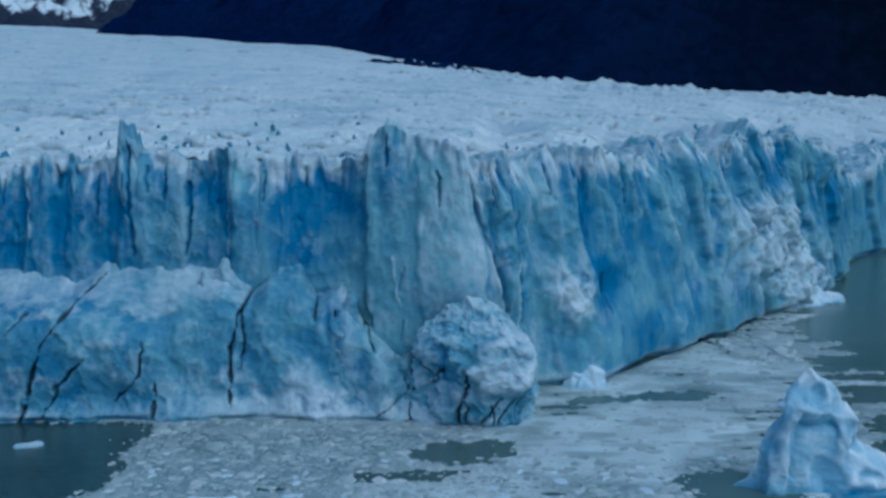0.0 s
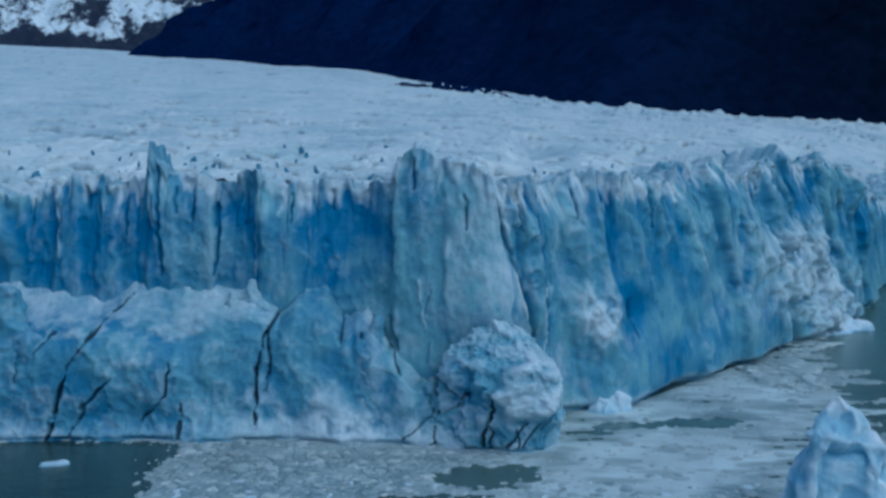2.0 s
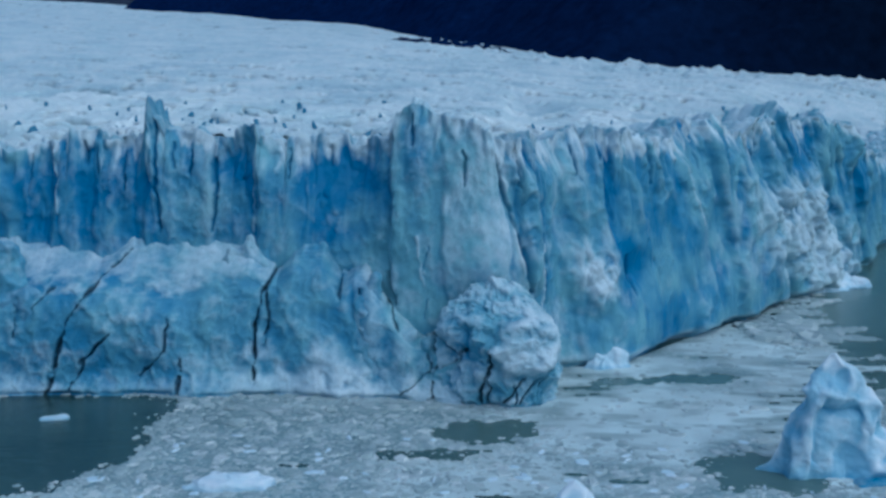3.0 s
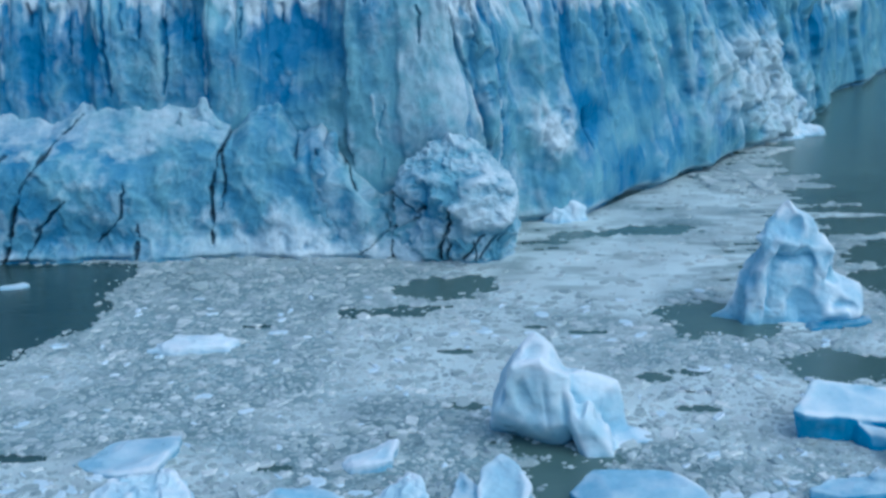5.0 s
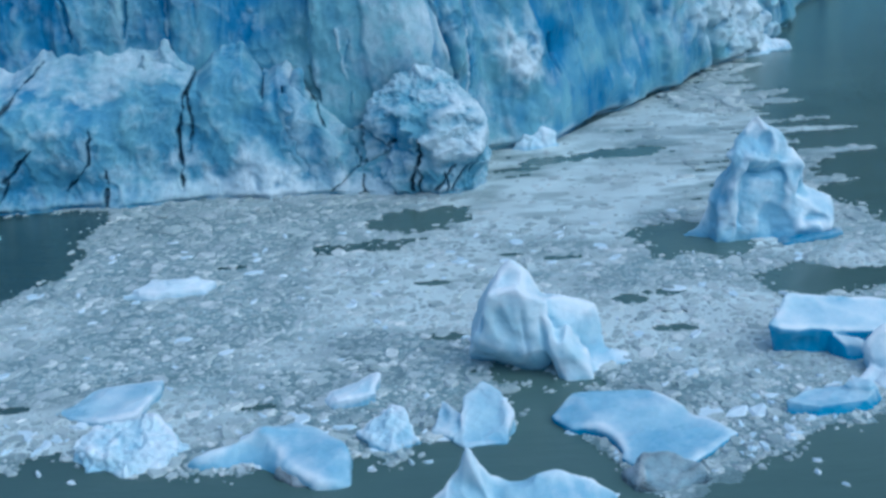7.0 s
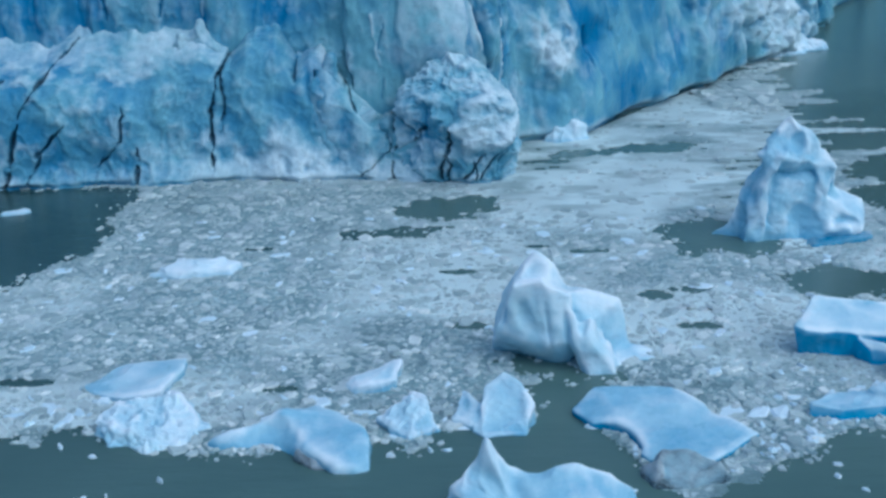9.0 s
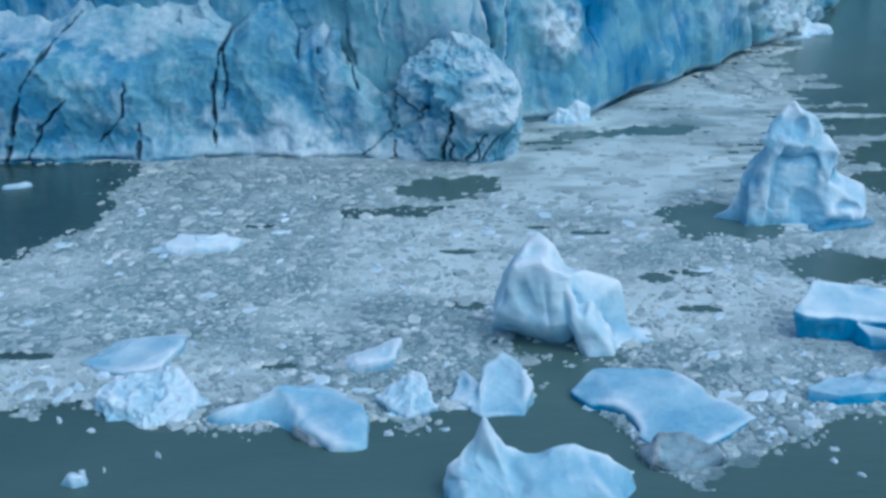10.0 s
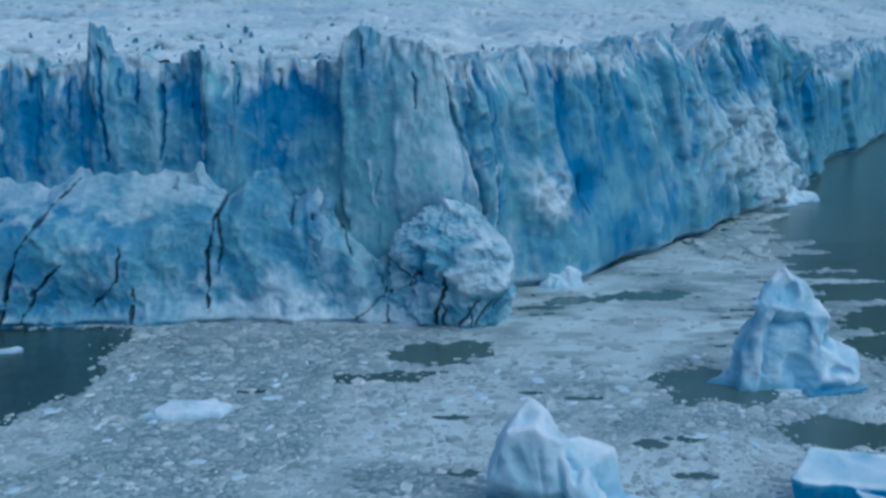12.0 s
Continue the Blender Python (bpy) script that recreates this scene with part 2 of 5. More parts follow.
def water_material():
    m, n, l, bsdf = material("glacial_water")
    co = n.new("ShaderNodeTexCoord").outputs["Object"]
    big = noise_of(n, l, co, 0.018, 4, 0.5, (1, 2.2, 1))
    r = ramp(n, (0.3, (0.026, 0.052, 0.050)), (0.7, (0.038, 0.070, 0.066)))
    l.new(big, r.inputs[0])
    sep = n.new("ShaderNodeSeparateXYZ")
    l.new(co, sep.inputs[0])
    # reflected sky put into the base colour: water grows paler to the right
    sky_pale = n.new("ShaderNodeMapRange")
    sky_pale.interpolation_type = "SMOOTHSTEP"
    sky_pale.inputs[1].default_value, sky_pale.inputs[2].default_value = -70.0, 90.0
    l.new(maths(n, l, "MULTIPLY_ADD", big, 60.0), sky_pale.inputs[0])
    # the nearest water is paler as well
    shore = maths(n, l, "MAXIMUM", maths(n, l, "SUBTRACT", 175.0, sep.outputs[1]), 0.0)
    drift = maths(n, l, "ADD", maths(n, l, "MULTIPLY", shore, 1.1), sep.outputs[0])
    l.new(drift, sky_pale.inputs[0].links[0].from_node.inputs[2])
    milky = ramp(n, (0.3, (0.074, 0.124, 0.116)), (0.7, (0.108, 0.166, 0.155)))
    l.new(big, milky.inputs[0])
    l.new(mix(n, l, sky_pale.outputs[0], r.outputs[0], milky.outputs[0]), bsdf.inputs["Base Color"])
    bsdf.inputs["Roughness"].default_value = 0.10
    bsdf.inputs["IOR"].default_value = 1.333
    w = noise_of(n, l, co, 0.45, 5, 0.6, (0.35, 1.3, 1))
    bp = n.new("ShaderNodeBump")
    bp.inputs["Strength"].default_value, bp.inputs["Distance"].default_value = 0.5, 0.4
    l.new(w, bp.inputs["Height"])
    l.new(bp.outputs[0], bsdf.inputs["Normal"])
    return m


def forest_material():
    m, n, l, bsdf = material("forested_slope")
    co = n.new("ShaderNodeTexCoord").outputs["Object"]
    a = noise_of(n, l, co, 0.004, 6, 0.6)
    b = noise_of(n, l, co, 0.06, 6, 0.7)
    # deep shade and blue distance haze are put into these colours
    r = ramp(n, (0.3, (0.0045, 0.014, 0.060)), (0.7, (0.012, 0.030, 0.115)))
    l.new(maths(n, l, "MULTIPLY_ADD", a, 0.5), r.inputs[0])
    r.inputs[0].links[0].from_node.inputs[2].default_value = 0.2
    br = ramp(n, (0.35, 0.5), (0.7, 1.0))
    l.new(b, br.inputs[0])
    # painted haze: bluer to the left where the slope is farther, near-black right
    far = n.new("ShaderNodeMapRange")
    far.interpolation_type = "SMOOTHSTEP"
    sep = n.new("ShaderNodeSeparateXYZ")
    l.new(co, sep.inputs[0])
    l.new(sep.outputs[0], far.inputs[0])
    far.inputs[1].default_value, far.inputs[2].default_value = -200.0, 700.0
    hazed_wood = mix(n, l, far.outputs[0], r.outputs[0], (0.004, 0.0075, 0.014))
    l.new(mix(n, l, 1.0, hazed_wood, br.outputs[0], "MULTIPLY"), bsdf.inputs["Base Color"])
    bsdf.inputs["Roughness"].default_value = 1.0
    bsdf.inputs["Specular IOR Level"].default_value = 0.0
    return m


def snow_rock_material():
    m, n, l, bsdf = material("snow_and_rock")
    geo = n.new("ShaderNodeNewGeometry")
    co = n.new("ShaderNodeTexCoord").outputs["Object"]
    at = n.new("ShaderNodeAttribute")
    at.attribute_name = "ice"
    sep = n.new("ShaderNodeSeparateColor")
    l.new(at.outputs["Color"], sep.inputs[0])
    a = noise_of(n, l, co, 0.022, 8, 0.75)
    s = maths(n, l, "ADD", sep.outputs[2], maths(n, l, "MULTIPLY_ADD", a, 1.6))
    s.node.inputs[1].links[0].from_node.inputs[2].default_value = -0.8
    r = ramp(n, (0.42, (0.010, 0.018, 0.045)), (0.58, (0.74, 0.79, 0.84)))
    l.new(s, r.inputs[0])
    l.new(r.outputs[0], bsdf.inputs["Base Color"])
    bsdf.inputs["Roughness"].default_value = 0.8
    return m


BRASH, SLUSH, WATER = brash_material(), slush_material(), water_material()
FOREST, SNOW = forest_material(), snow_rock_material()

# ---- lake ----
water = mesh_from("lake", [(-5000, -3000, 0), (5000, -3000, 0), (5000, 5000, 0), (-5000, 5000, 0)], [[0, 1, 2, 3]], WATER)
tagged(new("water", water), "grey-green milky glacial lake water, lightly rippled", "water", kind="structure")

# ---- glacier: plan of the front and heights of its rim, by x ----
PLAN_X = [-170, -104, -60, -46, -25, -8, 8, 16, 22, 28, 46, 66, 90, 107, 145, 190, 250, 340, 480]
PLAN_Y = [292, 287, 286, 284, 283.5, 277.2, 275, 277, 281, 299, 304, 331, 361, 392, 437, 527, 620, 740, 900]
RIM_X = [-170, -104, -96, -72, -57, -45, -30, -16, -12.5, -9, -3, 5, 12, 25, 50, 80, 102, 111, 129, 146, 160, 178, 195, 216, 250, 480]
RIM_Z = [58, 57, 59, 60, 59, 60, 58, 58.5, 65, 66.6, 63.6, 62.6, 58.5, 59, 59, 59, 60, 63, 61, 57, 52, 43, 39, 48, 49, 50]


# where pillars of the wall begin, by x, and how far each stands out
PILLARS = [(-118, 0.5), (-104, -2.2), (-96.5, 1.2), (-89, -0.6), (-84, 1.4), (-79, -0.4), (-72.6, 2.6), (-66.4, 0.2), (-57.2, -3.2),
           (-46.2, 0.6), (-42.5, -0.6), (-33, -1.6), (-15, 1.2), (-1.5, 2.0), (13, -0.8), (19, 0.4), (26, 1.0), (34, 0.4),
           (53, -0.6), (62, 0.8), (70, -1.4), (80, 1.6), (92, 3.0), (97, 0.5), (102, 3.4), (109, 1.0), (116, 2.6), (124, 0.0), (132, 2.4),
           (141, -0.8), (152, 2.0), (160, -2.4), (176, -1.0), (198, 2.5), (214, 0.0)]


def plan_y(x):
    return np.interp(x, PLAN_X, PLAN_Y)


def rim_z(x):
    return np.interp(x, RIM_X, RIM_Z)


glacier = new("glacier")
tagged(glacier, "blue and white tidewater glacier with a fractured calving cliff", "glacier")


def cliff_mesh():
    # columns along the plan, finer on the nearer front
    xs = np.concatenate([np.linspace(-150, 22, 2000), np.linspace(22.01, 30, 500), np.linspace(30.01, 420, 4000)])
    ys = plan_y(xs)
    for _ in range(2):
        ys = np.convolve(np.pad(ys, 12, mode="edge"), np.ones(25) / 25, "valid")
    arc = np.concatenate([[0], np.cumsum(np.hypot(np.diff(xs), np.diff(ys)))])
    gap = np.interp(xs, [-150, -110, -100, 60, 150, 260, 420], [1.2, 0.6, 0.32, 0.35, 0.6, 1.3, 3.0])
    count = np.concatenate([[0], np.cumsum(np.diff(arc) / (0.5 * (gap[1:] + gap[:-1])))])
    n = int(count[-1])
    s = np.interp(np.arange(n), count, arc)
    x, y = np.interp(s, arc, xs), np.interp(s, arc, ys)
    tx, ty = np.gradient(x), np.gradient(y)
    for _ in range(3):
        tx = np.convolve(np.pad(tx, 10, mode="edge"), np.ones(21) / 21, "valid")
        ty = np.convolve(np.pad(ty, 10, mode="edge"), np.ones(21) / 21, "valid")
    ln = np.hypot(tx, ty)
    nx, ny = ty / ln, -tx / ln
    # ragged rim: blades and notches
    _, g1, r1 = cells(s / 6.5, s * 0 + 0.5, 3)
    _, g2, r2 = cells(s / 2.3, s * 0 + 0.5, 5)
    saw = ridged(s / 3.1, s * 0 + 0.3, octaves=3, k=6) - 0.62
    big = value_noise(s / 17, s * 0 + 0.7, k=7)
    top = rim_z(x) + 3.2 * (r1 - 0.5) + 1.3 * (r2 - 0.5) + (1.4 + 1.0 * big) * saw + 1.5 * big
    top -= 3.5 * np.exp(-(g1 / 0.10) ** 2) * (r1 > 0.45)
    tilt = np.interp(x, [-150, -20, 8, 20, 60, 120, 420], [0.0, 0.02, 0.10, 0.18, 0.20, 0.28, 0.3])
    amount = np.interp(x, [-150, -20, -14, 14, 28, 60, 90, 130, 160, 420], [0.6, 0.6, 0.0, 0.0, 0.5, 0.7, 1.3, 1.3, 0.7, 0.6])
    crest = s + tilt * rim_z(x) + 1.6 * fbm(s / 9, rim_z(x) / 14, octaves=3, k=35)
    top += 5.0 * amount * (ridged(crest / 8.0, rim_z(x) / 70, octaves=3, k=49) - 0.62)
    horn = np.where(x < -72.4, np.clip(1 + (x + 72.4) / 1.6, 0, 1), np.clip(1 - (x + 72.4) / 5.0, 0, 1) ** 1.6)
    top = top * (1 - horn) + horn * 69.0
    top += 4.0 * np.clip(1 - np.abs(x - 111) / 2.4, 0, 1)
    top = np.where((x > -14) & (x < 12), 0.25 * top + 0.75 * rim_z(x), top)
    rows, back = 190, 26
    v = np.linspace(0, 1, rows) ** 0.95
    Z = -1.5 + v[:, None] * (top[None] + 1.5)
    S, X = np.broadcast_to(s, Z.shape), np.broadcast_to(x, Z.shape)
    # pillars standing proud or set back, with leaning, wavering edges
    W = X + tilt * (Z - 40) + 1.3 * fbm(S / 11, Z / 13, octaves=3, k=31) + 0.15 * fbm(S / 2.5, Z / 2.0, octaves=3, k=33)
    out = np.zeros_like(Z)
    proud = 0.0
    for edge, rise in PILLARS:
        rise = rise * (0.45 if edge < -16 else 1.0)
        out = out + (rise - proud) * step(-0.9, 0.9, W - edge)
        proud = rise
    lean = S + tilt * Z + 1.6 * fbm(S / 9, Z / 14, octaves=3, k=35)
    _, ga, ra = cells(lean / 7.0, Z / 95 + 0.01 * S, 21)
    slab = step(-14, -10, X) * step(20, 15, W - 0.12 * (40 - Z))
    keep = 1 - 0.85 * slab - 0.5 * step(24, 30, X) * step(44, 26, Z)
    fins = step(28, 60, X) * step(28, 50, Z)
    some = step(0.1, 0.6, value_noise(S / 13, Z / 30, k=37) + 0.25)
    warp = 0.5 * fbm(S / 3, Z / 3, octaves=3, k=36)
    sa = scoops((lean + 3 * warp) / 10.0, (Z + 3 * warp) / 19 + 0.02 * S, 21)
    sb = scoops((lean + 2 * warp) / 4.2, (Z + 2 * warp) / 6.5, 22)
    sc = scoops((S + warp) / 1.5, (Z + warp) / 2.6, 23)
    calm = 1 - 0.60 * step(-14, -22, X)
    _, gc, rc = cells((lean + 4 * warp) / 6.0, (Z + 3 * warp) / 10.0 + 0.03 * S, 24)
    broken = keep * (0.35 + 0.65 * step(-0.2, 0.4, value_noise(S / 16, Z / 16, k=38)))
    out += keep * calm * ((2.3 + 1.8 * fins) * (sa - 0.4) + 0.8 * (sb - 0.4)) + 0.25 * (sc - 0.4) + broken * 0.8 * (rc - 0.5) * step(0.0, 0.22, gc)
    ribs = ridged(lean / 8.0, Z / 70, octaves=2, k=49) - 0.5
    out += 3.4 * amount[None] * (0.12 + 0.88 * step(28, 52, Z)) * ribs
    out -= 0.7 * keep * some * np.exp(-(ga / 0.09) ** 2) * step(30, 50, Z)
    out += 0.16 * fbm(S / 2.2, Z / 3, octaves=4, k=41) + 1.1 * fbm(S / 15, Z / 16, octaves=2, k=45)
    out -= 0.07 * Z
    head = step(0.80, 1.0, Z / top[None])
    out += head * (-2.2 + 1.2 * fbm(S / 3.5, Z / 6, octaves=3, k=47))
    # hollows and swellings
    out -= 2.6 * bump(X, Z, -25, 50, 9, 8) + 3.0 * bump(X, Z, -52, 50, 4.5, 8) + 4.2 * step(40.6, 42.4, W) * step(54, 42.4, W) * step(20, 44, Z)
    out -= 3.2 * bump(X, Z, 49, 23, 4, 5) + 0.8 * bump(X, Z, -17, 31, 2.5, 2.5)
    heap = np.clip(0.8 * bump(X, Z, 108, 29, 15, 12) + 0.9 * bump(X, Z, 120, 21, 17, 13) + bump(X, Z, 130, 8, 14, 10), 0, 1)
    heap = np.clip(heap * (1.0 + 0.55 * fbm(S / 6, Z / 5, octaves=4, k=78)), 0, 1)
    patch = np.clip(bump(X, Z, 37, 23.5, 5.2, 6.8) * (1.15 + 0.5 * fbm(S / 3, Z / 3, octaves=3, k=79)), 0, 1)
    crumb = scoops((S + 2 * warp) / 3.6, (Z + 2 * warp) / 2.6, 25) - 0.4
    out += 4.5 * heap + 3.6 * patch + 2.5 * bump(X, Z, 80, 10, 25, 10) + (heap + patch) * (0.4 * crumb + 1.0 * fbm(S / 5, Z / 4, octaves=3, k=80))
    out -= 2.6 * np.exp(-((Z - 0.5) / 1.0) ** 2) + 2.4 * np.exp(-((Z - 0.4) / 1.5) ** 2) * step(50, 62, X) * step(122, 108, X)
    # fractures: carved, with the shade inside them put into the colour too
    silt_shade, deep = np.zeros_like(out), np.zeros_like(out)

    def crack(width, depth, darken, *pts):
        nonlocal out, silt_shade, deep
        d, a = away(X + 0.35 * fbm(S / 2, Z / 2, octaves=2, k=61), Z, *pts)
        w = width * (0.55 + 0.45 * np.sin(np.pi * np.clip(a, 0.05, 0.95)))
        g = np.exp(-(d / w) ** 2)
        out = out - depth * g
        silt_shade, deep = np.maximum(silt_shade, 0.6 * darken * g), np.maximum(deep, g)

    pale = np.zeros_like(out)

    def rim(width, *pts):
        nonlocal out, pale
        d, a = away(X + 0.5 * fbm(S / 2.5, Z / 3, octaves=2, k=62), Z, *pts)
        g = np.exp(-(d / (width * (0.7 + 0.5 * value_noise(S / 2, Z / 3, k=63)))) ** 2)
        out = out + 0.5 * g
        pale = np.maximum(pale, g)

    rim(0.5, (-46.3, 62), (-46.6, 36))
    rim(0.5, (-7.6, 36), (-6.2, 27), (-4.5, 19))
    rim(0.7, (9.7, 62), (13, 52), (16.5, 40), (19.4, 27))
    rim(0.5, (-72.2, 64), (-71.4, 48))
    rim(0.4, (-95, 56), (-94, 40))
    rim(0.5, (24, 33), (24.6, 20), (25, 8))
    rim(0.5, (92.5, 58), (94.5, 46))
    rim(0.4, (66, 55), (69, 40), (71, 32))
    crack(0.38, 1.6, 0.35, (3.0, 55.8), (3.4, 48.0))
    crack(0.6, 1.8, 0.3, (11.5, 55), (14, 46), (17, 38), (22, 22))
    crack(0.4, 1.6, 0.55, (18.2, 57), (18.6, 46))
    crack(0.25, 0.5, 0.1, (-5.0, 34), (-6.4, 28), (-5.2, 22), (-5.8, 17))
    crack(0.4, 1.4, 0.5, (-10.2, 64), (-9.9, 57))
    crack(0.4, 1.4, 0.3, (-57.5, 60), (-57, 52), (-56, 44), (-57, 36))
    crack(0.5, 1.5, 0.6, (-88, 57), (-87.5, 52))
    crack(0.35, 1.4, 0.4, (-66.5, 57), (-66, 51))
    for cx, cz, length in ((-101, 51, 6), (-84.5, 53, 7), (-78, 50, 9), (-62, 52, 6), (-49.5, 52, 8), (-38, 52, 7), (-29, 54, 5), (32, 52, 7), (38.5, 55, 6), (55, 50, 10),
                           (62, 54, 7), (73, 52, 9), (83, 54, 8), (91, 51, 9), (108, 53, 9), (114, 50, 11), (121, 49, 9), (142, 44, 9)):
        crack(0.24 + 0.14 * (cx > 20), 1.5, 0.28 + 0.14 * (cx > 20), (cx, cz + 0.5 * length), (cx + 0.06 * length * (cx > 20), cz - 0.5 * length))
    crack(0.5, 1.4, 0.2, (-70.5, 62), (-70, 45), (-69, 36))
    crack(0.4, 1.5, 0.6, (96.5, 60), (97.5, 50))
    crack(0.5, 1.6, 0.5, (49, 27), (49.2, 17))
    crack(0.5, 1.6, 0.6, (24.5, 34), (25.5, 18))
    crack(0.55, 1.5, 0.5, (-15.5, 27), (-12.5, 20))
    # colour: dense blue, dark of the fractures, crushed white
    blue = 0.34 + 0.12 * (ra - 0.5) - (0.30 + 0.35 * fins) * (sa - 0.4) - 0.22 * (sb - 0.4) + 0.30 * fbm(S / 12, Z / 9, octaves=3, k=71) + 0.12 * fbm(lean / 4.5, Z / 6, octaves=4, k=73) + 0.20 * broken * (0.5 - rc) * step(0.0, 0.2, gc)
    blue += 0.14 * step(-9, -16, X) * step(26, 36, Z) * step(60, 50, Z + 3 * fbm(S / 4, Z / 5, k=72))
    blue += 0.50 * step(-57.6, -56.6, W) * step(-46.6, -47.2, W) * bump(0 * X, Z, 0, 48, 1, 8) + 0.20 * bump(X, Z, -25, 51, 11, 7) + 0.14 * bump(0 * X, Z + 1.2 * fbm(S / 6, Z / 3, k=70), 0, 46.5, 1, 1.6) * step(-36, -32, X) * step(-13, -16, X) + 0.3 * bump(X, Z, -102, 48, 4, 8) + 0.6 * bump(X, Z, -8, 57, 4.5, 8)
    blue += 0.85 * step(40.4, 41.6, W) * step(50, 42, W) * bump(0 * X, Z, 0, 45, 1, 13) + 0.85 * bump(X, Z, 49, 24, 4, 6) + 0.12 * bump(X, Z, 45, 12, 9, 10)
    blue += 0.30 * bump(X, Z, 118, 52, 25, 9) + 0.35 * bump(X, Z, 162, 36, 12, 12) + 0.25 * bump(X, Z, 56, 42, 10, 16)
    blue += 0.10 * step(30, 48, X) * step(50, 36, Z) * step(4, 18, Z) + 0.14 * bump(X, Z, 80, 29, 42, 20) - 0.55 * bump(X, Z, -13, 30, 7, 10)
    blue -= 0.22 * slab * step(-3, 3, X) + 0.15 * bump(X, Z, 88, 34, 10, 16)
    # grooves and set-back ice shaded bluer in the colour itself
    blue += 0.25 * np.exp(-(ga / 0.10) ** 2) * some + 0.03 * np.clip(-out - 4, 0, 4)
    white = 0.12 - 0.10 * step(44, 56, X) + (0.24 - 0.12 * step(-12, -20, X) - 0.10 * step(44, 56, X)) * fbm(lean / 5, Z / 5.5, octaves=5, k=75, gain=0.6) + 0.24 * slab * step(-6, 2, X) + 0.20 * bump(X, Z, 88, 28, 16, 20)
    white += 0.62 * heap + 0.8 * patch + 0.3 * step(5, 1, Z) + 0.42 * pale
    blue -= 0.3 * pale
    blue -= 0.3 * (heap + patch)
    cleft = step(40.4, 41.6, W) * step(50, 42, W) * bump(0 * X, Z, 0, 45, 1, 13) + bump(X, Z, 48.5, 24, 4, 5)
    white -= 0.5 * cleft
    blue -= 0.12 * step(-48, -42, X) * step(-4, -12, X) * step(36, 28, Z)
    blue += 0.16 * step(-48, -44, X) * step(-12, -17, X) * bump(0 * X, Z, 0, 44, 1, 11)
    blue += 0.07 * step(-56, -62, X)
    high = Z / top[None] + 0.06 * fbm(S / 7, Z / 8, octaves=4, k=77) - 0.05 * (ra - 0.5)
    fade = Z - top[None] + 4.2 * fbm(lean / 2.4, Z / 12, octaves=4, k=76) + 2.0 * fbm(S / 9, Z / 30, k=74)
    white += (0.85 - 0.8 * bump(X, Z, -8, 62, 6, 9)) * step(-7.0 + 3.5 * step(-50, -62, X), 0.5, fade) * (1 - bump(X, Z, -71.0, 64, 4.5, 9)) + 0.25 * bump(X, Z, 20, 56, 8, 5)
    blue += 0.14 * step(-13, -18, X) * bump(0 * X, Z, 0, 49, 1, 9) - 0.2 * step(-5, 0, fade)
    blue += 0.40 * deep
    white -= 0.3 * deep
    # relief shaded into the colour: recesses bluer, proud edges whiter
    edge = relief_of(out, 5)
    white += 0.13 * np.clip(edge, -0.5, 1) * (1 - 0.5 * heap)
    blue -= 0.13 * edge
    # the head of the cliff turns back into the ice field
    P = np.stack([X + nx * out, np.broadcast_to(y, Z.shape) + ny * out, Z], -1)
    depth = np.linspace(0, 1, back + 1)[1:, None] ** 1.3 * 18.0
    Zb = top[None] - 0.22 * depth + 1.3 * fbm(s[None] / 3, depth / 2.5, octaves=3, k=81) * step(0, 2, depth)
    Pb = np.stack([P[-1, :, 0] - nx * depth, P[-1, :, 1] - ny * depth, Zb], -1)
    tint = np.stack([blue, silt_shade, white], -1)
    tb = np.stack([0.2 + 0.3 * horn + 0 * Zb, 0 * Zb, 0.5 * (1 - horn) + 0.3 * fbm(s[None] / 4, depth / 3, k=83)], -1)
    P, tint = np.concatenate([P, Pb]), np.concatenate([tint, tb])
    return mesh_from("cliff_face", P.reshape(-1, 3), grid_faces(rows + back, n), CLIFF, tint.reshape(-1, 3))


part("cliff_face", cliff_mesh(), glacier, "sheer fluted wall of blue glacier ice")


def field_z(x, y):
    """The mean surface: it climbs away from the front, most on the far side of the valley."""
    climb = np.interp(x / y, [-0.6, -0.36, -0.27, -0.085, -0.027, 0.1, 0.36, 0.6], [0.078, 0.072, 0.0675, 0.061, 0.053, 0.036, 0.012, 0.002])
    return 57.5 + climb * (y - 290)


